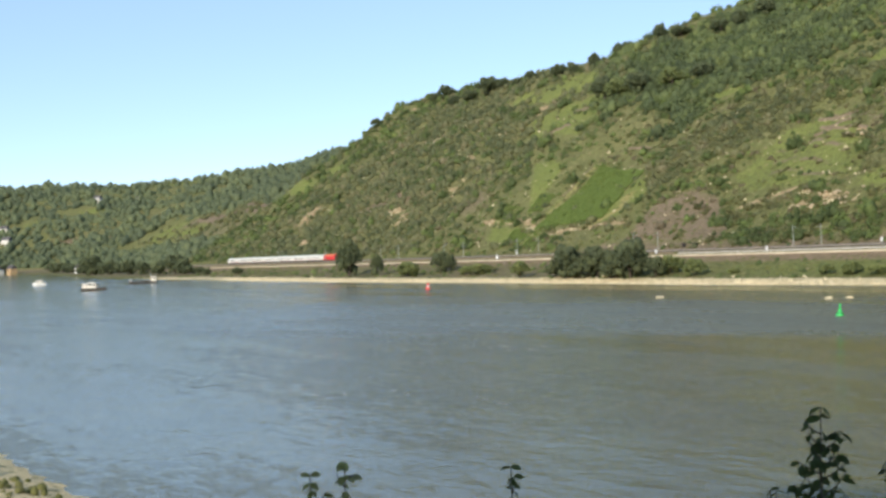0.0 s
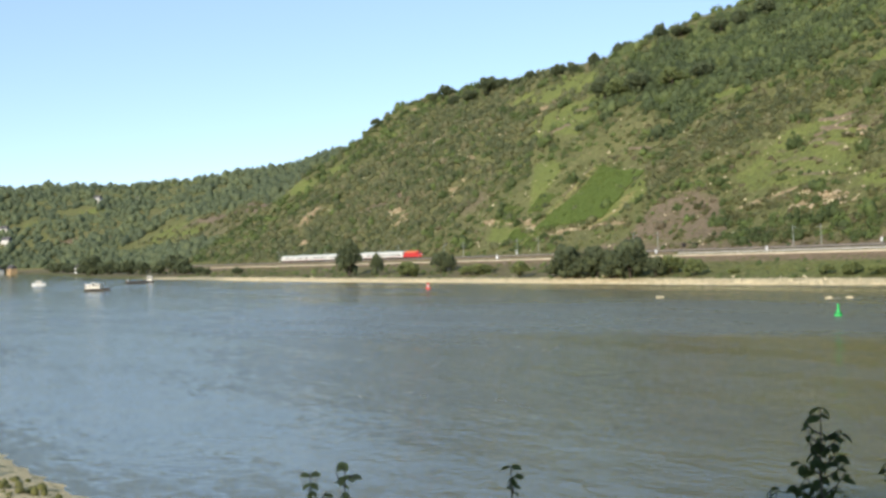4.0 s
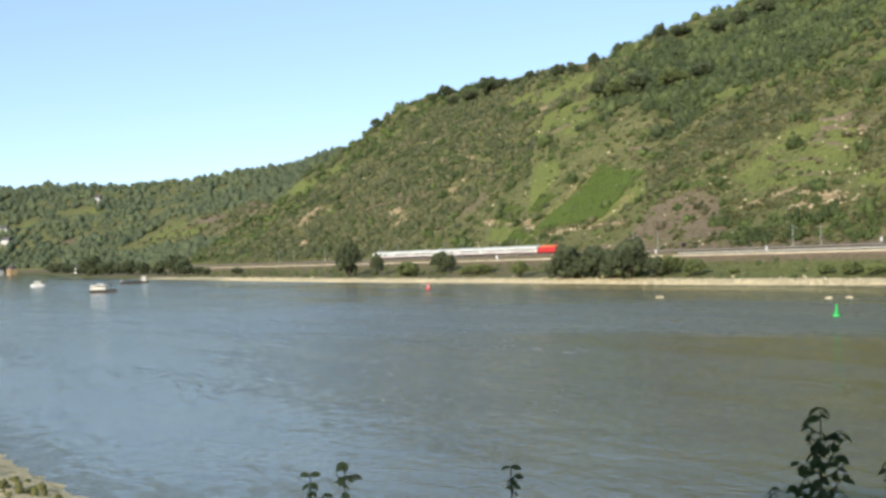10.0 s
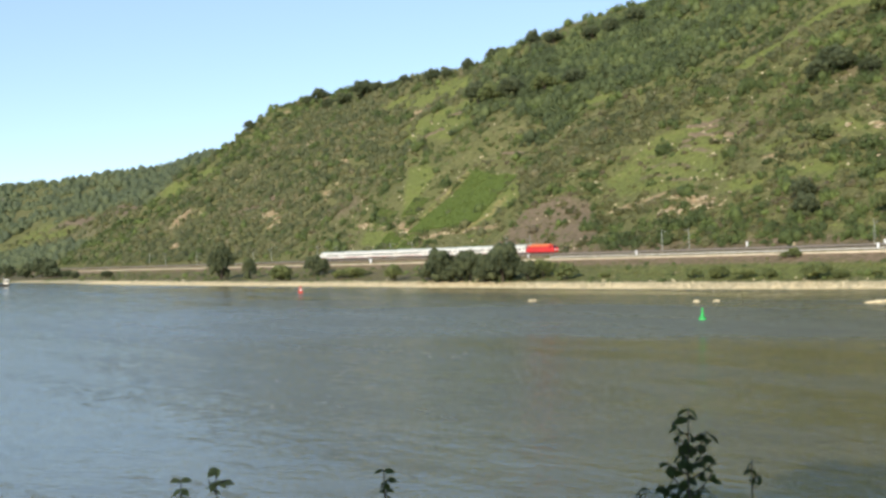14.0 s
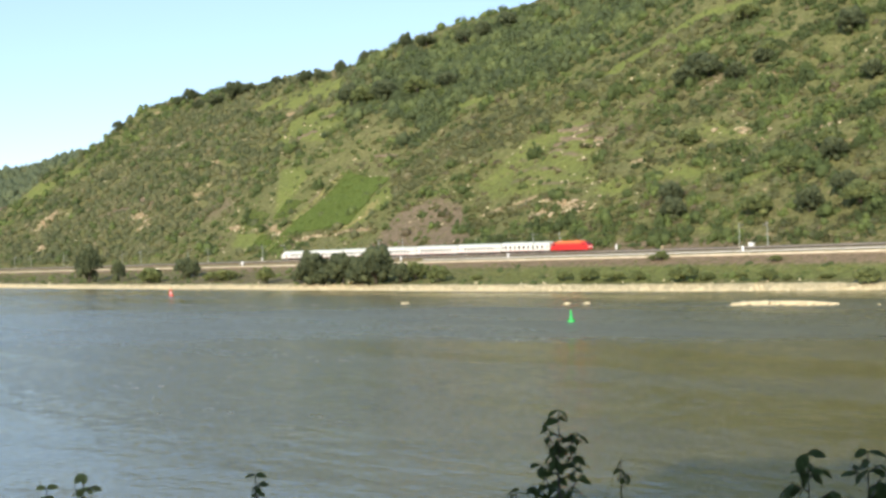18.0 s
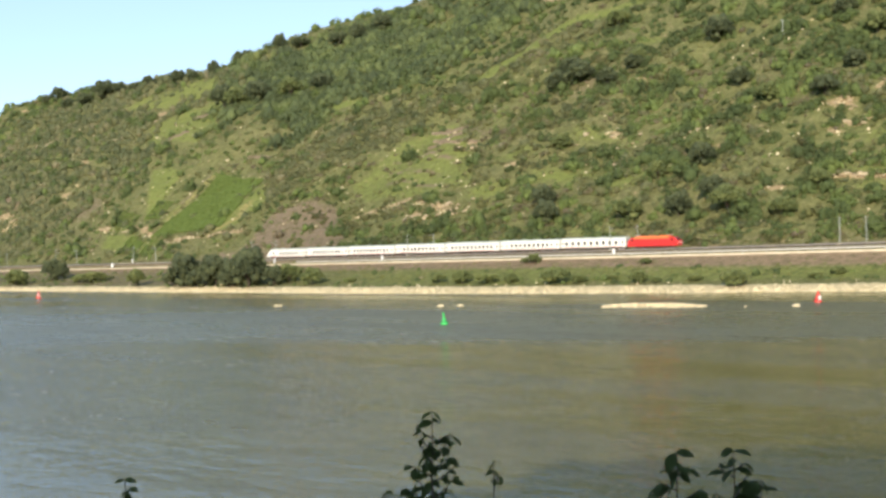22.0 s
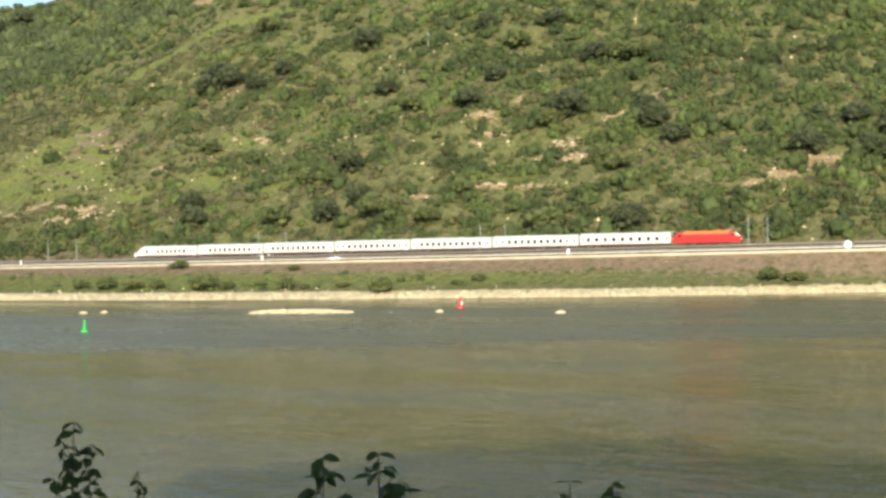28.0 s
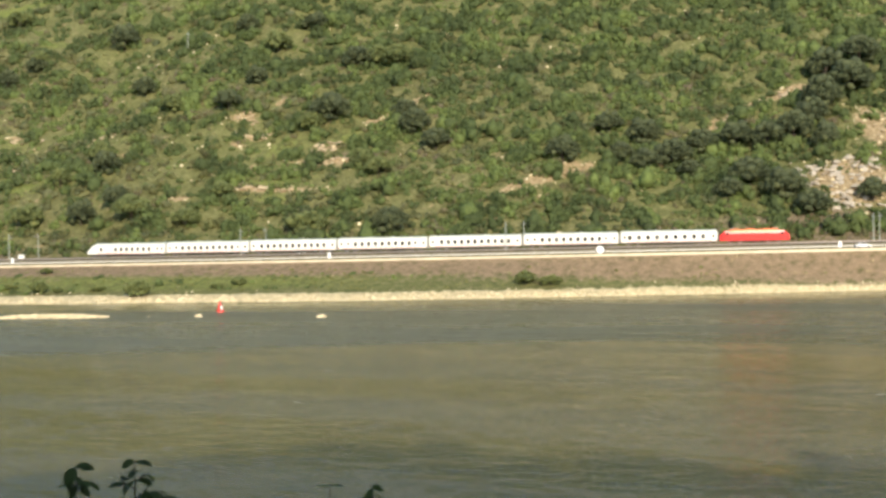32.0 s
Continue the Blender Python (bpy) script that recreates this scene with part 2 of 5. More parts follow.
# brighter copy of the young leaves: sunlight is put into the colour
PLANTSUN = foliage("painted_sun_leaves", (0.4, 0.42, 0.12), (0.54, 0.53, 0.18), (0.66, 0.61, 0.26), 30.0)
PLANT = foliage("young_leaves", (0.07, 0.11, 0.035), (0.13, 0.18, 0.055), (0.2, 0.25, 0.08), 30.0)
BARK = plain("bark", (0.09, 0.07, 0.05), 0.9)
ROCK = plain("pale_rock", (0.5, 0.39, 0.25), 0.9, vary=0.45, scale=1.2, bump=0.6)
GREYROCK = plain("grey_rock", (0.45, 0.39, 0.31), 0.9, vary=0.5, scale=1.0, bump=0.6)
STONE = plain("bank_stone", (0.76, 0.64, 0.41), 0.85, vary=0.35, scale=2.0)
DRYWALL = plain("dry_stone", (0.24, 0.185, 0.125), 0.95, vary=0.4, scale=2.0, bump=0.5)
CONCRETE = plain("weathered_concrete", (0.68, 0.58, 0.43), 0.85, vary=0.3, scale=0.8)
GALVANISED = plain("guard_rail_steel", (0.62, 0.59, 0.52), 0.5, 0.0, vary=0.2)
GREYWALL = plain("grey_wall_stone", (0.27, 0.235, 0.19), 0.9, vary=0.35, scale=1.5)
ASPHALT = plain("asphalt", (0.11, 0.105, 0.1), 0.9, vary=0.25)
LINE = plain("road_line", (0.75, 0.74, 0.7), 0.7, vary=0.1)
BALLAST = plain("ballast", (0.26, 0.21, 0.17), 0.95, vary=0.4, scale=8.0, bump=0.6)
STEEL = plain("galvanised_steel", (0.42, 0.44, 0.4), 0.6, 0.1, vary=0.15)
RAILSTEEL = plain("rail_steel", (0.35, 0.3, 0.27), 0.35, 0.8, vary=0.2)
WHITE = plain("coach_paint", (0.8, 0.77, 0.7), 0.35, vary=0.06, scale=1.0)
BELLOWS = plain("gangway_rubber", (0.3, 0.3, 0.28), 0.7, vary=0.2)
ROOF = plain("coach_roof", (0.6, 0.62, 0.56), 0.5, vary=0.2, scale=1.0)
RED = plain("locomotive_paint", (0.66, 0.035, 0.032), 0.3, vary=0.1, scale=1.0)
STRIPE = plain("stripe_paint", (0.5, 0.03, 0.03), 0.35, vary=0.1)
DARK = plain("dark_underframe", (0.03, 0.026, 0.023), 0.8, vary=0.3)
GLASS, gn, gl, gp = shade("tinted_glass", 0.06)
gl.new(ramp(gn, gl, noise_node(gn, gl, 0.8, 2), ((0.3, (0.012, 0.014, 0.016)), (0.7, (0.03, 0.034, 0.037)))), gp.inputs["Base Color"])
SIGNWHITE = plain("sign_white", (0.82, 0.82, 0.8), 0.5, vary=0.06)
BUOYGREEN = plain("buoy_green", (0.03, 0.5, 0.11), 0.45, vary=0.15)
BUOYRED = plain("buoy_red", (0.68, 0.04, 0.025), 0.45, vary=0.15)
HULL = plain("boat_hull", (0.06, 0.055, 0.05), 0.5, vary=0.2)
PLASTER = plain("plaster", (0.75, 0.72, 0.66), 0.9, vary=0.12)
SLATE = plain("slate_roof", (0.1, 0.09, 0.09), 0.8, vary=0.3)
OCHRE = plain("ochre_wall", (0.5, 0.34, 0.18), 0.9, vary=0.2)
LAMP = plain("lamp_glass", (0.85, 0.82, 0.7), 0.2, vary=0.03)

# ---- plan of the valley: s metres along the railway, v metres away from the river ----
PX = (-5.826, -24.992, -11.059, 60.61, 84.389, 263.576, 169.234)
PY = (-2.477, -7.201, 11.504, 52.475, 54.226, -424.595, 436.703)


BEND_Q = np.arange(0, 4000, 5.0)
end_x, end_y = np.polyval(np.polyder(PX), -1.8), np.polyval(np.polyder(PY), -1.8)
BEND_A = math.atan2(-end_y, -end_x) + np.clip((BEND_Q - 300) / 420, 0, 0.95)
BEND_X = np.polyval(PX, -1.8) + np.concatenate([[0], np.cumsum(np.cos(BEND_A) * 5)[:-1]])
BEND_Y = np.polyval(PY, -1.8) + np.concatenate([[0], np.cumsum(np.sin(BEND_A) * 5)[:-1]])


def line(s):
    """Points of the railway's centre line and its direction there; upstream the valley bends away."""
    s = np.asarray(s, float)
    c = np.clip(s, -900, 420)
    x, y = np.polyval(PX, c / 500), np.polyval(PY, c / 500)
    dx, dy = np.polyval(np.polyder(PX), c / 500), np.polyval(np.polyder(PY), c / 500)
    k = np.hypot(dx, dy)
    dx, dy = dx / k, dy / k
    x, y = x + (s - c) * dx, y + (s - c) * dy
    q = np.maximum(-900 - s, 0)
    a = np.interp(q, BEND_Q, BEND_A)
    far = s < -900
    return (np.where(far, np.interp(q, BEND_Q, BEND_X), x), np.where(far, np.interp(q, BEND_Q, BEND_Y), y),
            np.where(far, -np.cos(a), dx), np.where(far, -np.sin(a), dy))


def place(s, v):
    x, y, dx, dy = line(s)
    return x - v * dy, y + v * dx


def rail_z(s):
    return 10.9 + 0.00547 * np.clip(s, -900, 500)


def shore_v(s):
    return np.interp(s, (-1100, -580, -340, -200, -100, 0, 80, 140, 190, 245, 420), (-92, -70, -74, -62, -60, -56, -48, -43, -33, -27, -27))


def crest(s):
    return np.interp(s, (-3000, -2300, -1800, -1600, -1500, -1300, -1100, -1010, -965, -925, -880, -840, -700, -500, -400, -300, -200, -100, 0, 200, 400, 600),
                     (165, 137, 119, 107, 117, 123, 106, 97, 112, 132, 143, 141, 134, 138, 173, 207, 220, 199, 175, 164, 170, 190))


def rough(s, v):
    """Knolls and gullies."""
    out = np.empty(np.shape(s))
    fs, fv, fo = np.ravel(s), np.ravel(v), np.ravel(out)
    for i in range(len(fs)):
        a, b = float(fs[i]), float(fv[i])
        fo[i] = 7 * noise.noise((a / 70, b / 90, 3.1)) + 3 * noise.noise((a / 22, b / 26, 7.7)) + 1.0 * noise.noise((a / 7, b / 7, 1.7))
    return fo.reshape(np.shape(s))


def ground_z(s, v, bumps=True):
    s, v = np.broadcast_arrays(np.asarray(s, float), np.asarray(v, float))
    r, q = rail_z(s), shore_v(s)
    w = (v - q) / (-15.0 - q)
    bank = np.interp(np.clip(w, 0, 1), (0, 0.28, 0.55, 1.0), (0, 0.2, 0.42, 1.0)) * (r - 2.2)
    low = np.where(v < q, (v - q) * 0.2, bank)
    z = np.where(v < -15, low, np.interp(v, (-15, -14.9, -7, -6, -5, 8), (-2.2, -2.0, -2.0, -1.2, -0.45, -0.45)) + r)
    x = np.interp(s, (-1500, -1050, -985, -945, -905, -875, -800, -720), (0.34, 0.6, 0.52, 0.52, 0.56, 0.655, 0.645, 0.62)) * np.maximum(v - 8, 0)
    h = crest(s)
    up = np.where(x < 0.8 * h, x, h * (0.8 + 0.2 * np.tanh((x - 0.8 * h) / (0.2 * h))))
    z = z + up
    if bumps:
        z = z + rough(s, v) * np.clip((v - 8) / 60, 0, 1) * np.clip((700 - v) / 300, 0.0, 1)
    return z


def sheet(name, xyz, mats, smooth=True):
    """A mesh from a grid of points."""
    a, b = xyz.shape[:2]
    i = np.arange(a * b).reshape(a, b)
    quads = np.stack([i[:-1, :-1], i[1:, :-1], i[1:, 1:], i[:-1, 1:]], -1).reshape(-1, 4)
    me = bpy.data.meshes.new(name)
    me.vertices.add(a * b)
    me.vertices.foreach_set("co", xyz.astype(np.float32).ravel())
    me.loops.add(quads.size)
    me.loops.foreach_set("vertex_index", quads.astype(np.int32).ravel())
    me.polygons.add(len(quads))
    me.polygons.foreach_set("loop_start", np.arange(0, quads.size, 4, dtype=np.int32))
    me.polygons.foreach_set("use_smooth", np.full(len(quads), smooth))
    me.update(calc_edges=True)
    for m in mats:
        me.materials.append(m)
    return me

# ---- the far bank and the hill, one sheet to the horizon ----
S_LINES = np.concatenate([np.arange(-4200, -1000, 40.0), np.arange(-1000, -760, 8.0), np.arange(-760, 420, 2.4), np.arange(420, 1600, 30.0)])
V_LINES = np.concatenate([[-140, -110], np.arange(-96, -16, 2.0), [-15, -14.9, -11, -7, -6, -5, -2, 2, 5, 8], np.arange(10, 240, 2.4),
                          np.arange(240, 420, 8.0), np.arange(440, 900, 60.0), [1200, 1800, 2600]])
gs, gv = np.meshgrid(S_LINES, V_LINES, indexing="ij")
gx, gy = place(gs, gv)
gz = ground_z(gs, gv)
hill_mesh = sheet("ground", np.stack([gx, gy, gz], -1), [HILL])
ground = tagged(new("ground", hill_mesh), "steep scrub-covered hillside above a stony river bank", "hillside", kind="structure")
MASKS = {k: np.zeros(gs.shape) for k in ("bare", "scree", "meadow", "beach", "soil", "straw")}
shelf = (gv - shore_v(gs)) / (-15.0 - shore_v(gs))
MASKS["beach"][...] = np.clip((0.3 - shelf) / 0.08, 0, 1) * (gv < -14) * np.interp(gs, (-720, -640), (0.1, 1))
MASKS["soil"][...] = np.clip(1.5 - abs(gv + 18.5) / np.interp(gs, (-400, -180), (10, 6)), 0, 0.95) * (gv < -14.95)
MASKS["meadow"][...] = np.clip((gv - shore_v(gs) - 9) / 8, 0, 0.7) * (gv < -22) * np.interp(gs, (-130, -50, 100, 150), (0.3, 1, 1, 0.2))
MASKS["scree"][...] = np.clip((gv - shore_v(gs) - 9) / 8, 0, 0.75) * (gv < -15) * np.interp(gs, (-160, -60, 100, 170), (0.9, 0, 0, 1))
MASKS["scree"] += np.clip(1.3 - abs(gv - 10) / 6, 0, 0.8) * (gv > 2) * np.interp(gs, (-260, -230, -20, 20, 200, 240), (0.2, 1, 1, 0.5, 0.5, 1))


def blot(kind, s, v, rs, rv, lean=0.0, power=1.0):
    """An oval of bare ground, scree or meadow; lean: how far it shifts along the line for a metre up the slope."""
    d = np.hypot((gs - s - lean * (gv - v)) / rs, (gv - v) / rv)
    MASKS[kind] = np.maximum(MASKS[kind], np.clip((1.5 - d) * power, 0, 1) * (d < 1.5))


def trail(kind, points, width, power=1.0):
    """A track or strip of ground along a line of (s, v)."""
    for (s0, v0), (s1, v1) in zip(points, points[1:]):
        u = np.clip(((gs - s0) * (s1 - s0) + (gv - v0) * (v1 - v0)) / ((s1 - s0) ** 2 + (v1 - v0) ** 2), 0, 1)
        d = np.hypot(gs - s0 - u * (s1 - s0), gv - v0 - u * (v1 - v0)) / width
        MASKS[kind] = np.maximum(MASKS[kind], np.clip((1.5 - d) * power, 0, 1) * (d < 1.5))


def patch(kind, corners, power=0.9):
    """A field with straight edges; the corners run clockwise in (s, v)."""
    inside = np.full(gs.shape, 9.0)
    for (s0, v0), (s1, v1) in zip(corners, corners[1:] + corners[:1]):
        inside = np.minimum(inside, ((gs - s0) * (v0 - v1) + (gv - v0) * (s1 - s0)) / -math.hypot(s1 - s0, v1 - v0))
    MASKS[kind] = np.maximum(MASKS[kind], np.clip(inside / 2.0 + 0.5, 0, 1) * power)


VINEYARD = [(-337, 83), (-289, 76), (-266, 35), (-318, 28)]
for args in (("meadow", -290, 128, 26, 5, 0.0, 0.9), ("meadow", 72, 46, 20, 4, 0.0, 0.6), ("meadow", 76, 37, 20, 3.5, 0.0, 0.6), ("meadow", 66, 66, 16, 8, 0.0, 0.5), ("meadow", 92, 66, 10, 8, 0.0, 0.6),
             ("meadow", -62, 55, 26, 7, 0.0, 0.7), ("meadow", -26, 46, 13, 9, 0.0, 0.7), ("meadow", -95, 46, 18, 7, 0.0, 0.7), ("meadow", -20, 19, 16, 4, 0.0, 0.6), ("meadow", -70, 80, 24, 8, 0.0, 0.55),
             ("meadow", -100, 68, 18, 9, 0.0, 0.6), ("meadow", -96, 152, 16, 8, 0.0, 0.6), ("meadow", 0, 72, 14, 6, 0.0, 0.5), ("meadow", -44, 118, 14, 6, 0.0, 0.5), ("meadow", -130, 30, 10, 5, 0.0, 0.5),
             ("meadow", -846, 100, 30, 14, 0.0, 0.9), ("meadow", -818, 122, 22, 9, 0.0, 0.9), ("meadow", -1536, 334, 70, 12, 0.0, 0.9), ("meadow", -900, 84, 50, 10, 0.0, 0.8), ("scree", -900, 66, 40, 10, 0.3, 0.7),
             ("scree", -560, 66, 60, 22, 0.0, 0.8), ("scree", -440, 56, 30, 14, 0.0, 0.7), ("scree", -640, 150, 60, 22, 0.3, 0.6), ("scree", -720, 120, 40, 22, 0.0, 0.5), ("scree", 255, 16, 40, 7),
             ("scree", 94, 55, 10, 4, 0.0, 0.7), ("scree", -10, 58, 9, 6, 0.0, 0.6), ("scree", -110, 120, 30, 20, 0.0, 0.5)):
    blot(*args)
for args in ((-646, 142, 8, 4), (-658, 150, 6, 3), (-838, 200, 9, 4), (-524, 105, 5, 3), (-531, 135, 4, 3), (-526, 166, 6, 3), (-503, 45, 6, 3), (-525, 53, 8, 3), (-702, 62, 8, 8), (-672, 46, 8, 7), (-625, 28, 7, 6), (-700, 38, 5, 4),
             (-489, 73, 3, 2), (-722, 141, 5, 3), (-116, 40, 6, 2.5), (-124, 36, 5, 2.5), (-108, 37, 4, 2), (-128, 43, 5, 1.6),
             (45, 83, 5, 1.8), (40, 81, 4, 1.3), (55, 95, 3.2, 2.2), (54, 73, 4, 1.6), (48, 67, 4, 1.2), (88, 63, 5, 1.6), (82, 58, 6, 1.3), (96, 52, 5, 1.3), (62, 55, 2.4, 2), (98, 77, 3, 1.6),
             (-11, 57, 4, 2), (-4, 60, 3, 1.6), (6, 62, 3, 1.4), (28, 33, 5, 1.3), (42, 36, 4, 1.6), (-140, 87, 6, 1.6), (-94, 60, 5, 1.3), (-60, 84, 3, 1.4), (-75, 121, 4, 1.8), (-98, 128, 3, 1.6),
             (164, 40, 7, 1.6), (176, 47, 5, 1.8), (262, 36, 13, 12), (279, 64, 7, 12), (258, 92, 7, 3), (203, 58, 2.5, 1.6), (190, 58, 2, 1.4), (-219, 214, 22, 4), (150, 52, 3, 1.3), (207, 50, 4, 1.6)):
    blot("bare", *args)
trail("bare", [(-385, 37), (-358, 38), (-340, 36.5), (-326, 33), (-312, 28), (-301, 22)], 1.5, 1.5)
trail("bare", [(-304, 24.5), (-281, 26), (-258, 28.5), (-238, 30)], 1.4, 1.4)
patch("meadow", [(-284, 76), (-252, 56), (-250, 34), (-266, 28)], 0.9)
trail("straw", [(-268, 52), (-258, 40), (-270, 30)], 4.0, 0.8)
trail("straw", [(-341, 82), (-334, 60), (-324, 38)], 2.0, 0.7)
trail("meadow", [(-342, 84), (-336, 62), (-328, 42)], 2.4, 0.7)
trail("scree", [(-344, 82), (-336, 58)], 1.6, 0.8)
trail("bare", [(-166, 38), (-158, 41), (-144, 48)], 1.5, 1.1)
for points in ([(-174, 100), (-150, 96), (-138, 89)], [(-168, 80), (-140, 75)], [(-186, 104), (-172, 104)], [(-178, 88), (-150, 88)], [(-182, 71), (-142, 66)], [(-172, 61), (-134, 57)], [(-190, 79), (-168, 78)]):
    trail("scree", points, 1.2, 0.9)
trail("bare", [(101, 78), (108, 86), (118, 96)], 1.3, 1.1)
trail("bare", [(212, 63), (226, 76), (240, 87), (256, 92)], 1.9, 0.85)
trail("bare", [(206, 54), (216, 60)], 1.8)
trail("bare", [(154, 34), (172, 43), (182, 49)], 1.2, 0.9)
trail("meadow", [(-194, 143), (-178, 153), (-169, 184), (-137, 193)], 6.0, 1.2)
trail("bare", [(56, 41), (74, 41.5), (94, 40)], 0.9, 1.0)
trail("bare", [(78, 54), (99, 53)], 0.9, 0.9)
trail("bare", [(-476, 63), (-490, 84)], 1.4, 0.8)
trail("scree", [(-984, 96), (-1160, 104), (-1326, 106), (-1350, 62)], 10.0, 1.2)
trail("meadow", [(-984, 84), (-1160, 86), (-1300, 80)], 12.0, 0.9)
trail("meadow", [(-1352, 64), (-1368, 104), (-1378, 142)], 14.0, 0.9)
trail("meadow", [(-1604, 165), (-1575, 205), (-1547, 233)], 8, 0.9)
trail("scree", [(-1530, 92), (-1510, 110)], 9, 0.8)
patch("meadow", [(-1390, 120), (-1150, 112), (-960, 104), (-860, 100), (-860, 52), (-1000, 46), (-1390, 42)], 0.6)
patch("scree", [(-1300, 60), (-1095, 114), (-960, 100), (-940, 60), (-1050, 50)], 0.62)
patch("meadow", [(-595, 190), (-523, 209), (-477, 180), (-508, 170), (-588, 174)], 0.8)
patch("meadow", [(-500, 146), (-398, 122), (-371, 83), (-338, 76), (-330, 41), (-383, 39), (-440, 74), (-459, 118)], 0.92)
patch("meadow", [(-520, 152), (-442, 170), (-400, 126), (-400, 110), (-470, 118)], 0.8)
patch("meadow", [(-372, 35), (-332, 31), (-304, 21), (-290, 15), (-355, 20)], 0.9)
patch("scree", [(-228, 36), (-212, 47), (-188, 46), (-154, 23), (-150, 15), (-220, 16)], 0.9)
patch("meadow", VINEYARD)
patch("meadow", [(-198, 60), (-200, 94), (-186, 106), (-160, 113), (-128, 74), (-96, 52), (-132, 50), (-168, 46)], 0.76)
for key, values in MASKS.items():
    hill_mesh.attributes.new(key, "FLOAT", "POINT").data.foreach_set("value", values.astype(np.float32).ravel())

# ---- the river ----
wx = np.concatenate([np.linspace(-2600, -600, 12), np.linspace(-500, 700, 40), np.linspace(800, 2600, 8)])
wy = np.concatenate([np.linspace(-1500, -100, 8), np.linspace(0, 1000, 40), np.linspace(1100, 4200, 14)])
ax, ay = np.meshgrid(wx, wy, indexing="ij")
river_ob = tagged(new("water", sheet("water", np.stack([ax, ay, ax * 0], -1), [WATER])), "broad rippled grey-green river", "river", kind="structure")

# ---- the near bank below the camera, and an unseen wooded slope behind it ----
def near_xy(k, d):
    return -35.2 + k * 0.47 - d * 0.88, 107.7 - k * 0.88 - d * 0.47


def near_z(k, d):
    d = d + 7.0 * np.interp(k, (60, 90), (1, 0))
    # slope out of view, its height set by the shadow on the river
    back = np.interp(d, (30, 40, 74, 104, 600), (0, 8, 51, 57, 62)) * np.interp(k, (124, 138, 154, 172), (0.05, 0.6, 1.2, 1.24))
    steep = np.interp(d, (-14, 0, 4, 13, 16, 27, 600), (-2.5, 0, 1.4, 14.0, 16.2, 17.0, 22.0)) + back
    shelf = np.interp(d, (-14, 0, 3, 45, 90, 600), (-2.5, 0, 0.9, 2.6, 14.0, 22.0))
    u = np.interp(k, (90, 106), (0, 1))
    return shelf * (1 - u) + steep * u


ks, kd = np.meshgrid(np.concatenate([np.linspace(-900, -40, 30), np.linspace(-36, 200, 100), np.linspace(210, 500, 10)]),
                     np.concatenate([[-14, -6, -2], np.linspace(0, 40, 28), np.linspace(44, 120, 20), [160, 300, 600]]), indexing="ij")
nx, ny = near_xy(ks, kd)
nz = near_z(ks, kd) + np.random.default_rng(5).normal(0, 0.13, ks.shape) * (kd < 20)
near_mesh = sheet("near_bank", np.stack([nx, ny, nz], -1)[:, ::-1], [HILL])
for key, values in (("meadow", np.where(kd > 3, 0.7, 0.0)), ("beach", np.where(kd < 2, 0.75, 0.0))):
    near_mesh.attributes.new(key, "FLOAT", "POINT").data.foreach_set("value", values[:, ::-1].astype(np.float32).ravel())
tagged(new("near_bank", near_mesh), "grassy near river bank with stones at its foot", "river bank", kind="structure")


# ---- scrub ----
def many(name, verts, tris, mats, smooth=True):
    me = bpy.data.meshes.new(name)
    me.vertices.add(len(verts))
    me.vertices.foreach_set("co", np.asarray(verts, np.float32).ravel())
    me.loops.add(tris.size)
    me.loops.foreach_set("vertex_index", tris.astype(np.int32).ravel())
    me.polygons.add(len(tris))
    me.polygons.foreach_set("loop_start", np.arange(0, tris.size, 3, dtype=np.int32))
    me.polygons.foreach_set("use_smooth", np.full(len(tris), smooth))
    me.update(calc_edges=True)
    for m in mats:
        me.materials.append(m)
    return me


def lump(rng, level, knob=0.35):
    """One uneven clump of leaves of radius 1."""
    bm = bmesh.new()
    bmesh.ops.create_icosphere(bm, subdivisions=level, radius=1.0)
    v = np.array([x.co for x in bm.verts])
    t = np.array([[x.index for x in f.verts] for f in bm.faces])
    bm.free()
    k = rng.normal(0, 1, (6, 3))
    k /= np.linalg.norm(k, axis=1, keepdims=True)
    v = v * (1 + knob * np.max(v @ k.T, axis=1)[:, None] ** 3 - 0.25 + rng.normal(0, 0.12 + 0.03 * level, (len(v), 1)))
    return v, t


def leaves(rng, count, reach, size):
    """Loose leaf sprays round a crown."""
    d = rng.normal(0, 1, (count, 3))
    d /= np.linalg.norm(d, axis=1, keepdims=True)
    d[:, 2] = abs(d[:, 2]) * 0.9 - 0.25
    c = d * reach * rng.uniform(0.85, 1.2, (count, 1))
    a, b = rng.normal(0, size, (count, 3)), rng.normal(0, size, (count, 3))
    v = np.stack([c - a, c + a, c + b], 1).reshape(-1, 3)
    return v, np.arange(count * 3).reshape(-1, 3)


def bush_shape(rng, lumps, level, sprays=20):
    vs, ts, o = [], [], 0
    for i in range(lumps):
        v, t = lump(rng, level if i < 2 else 1)
        r = rng.uniform(0.3, 0.62) if lumps > 1 else 0.8
        ang, d = rng.uniform(0, 6.28), rng.uniform(0.2, 0.75) * (lumps > 1)
        v = v * r * (1, 1, rng.uniform(0.75, 1.0)) + (math.cos(ang) * d, math.sin(ang) * d, rng.uniform(0.25, 0.75))
        vs.append(v), ts.append(t + o)
        o += len(v)
    if sprays:
        v, t = leaves(rng, sprays, 0.85, 0.15 if sprays < 50 else 0.11)
        vs.append(v + (0, 0, 0.5)), ts.append(t + o)
    return np.concatenate(vs), np.concatenate(ts)


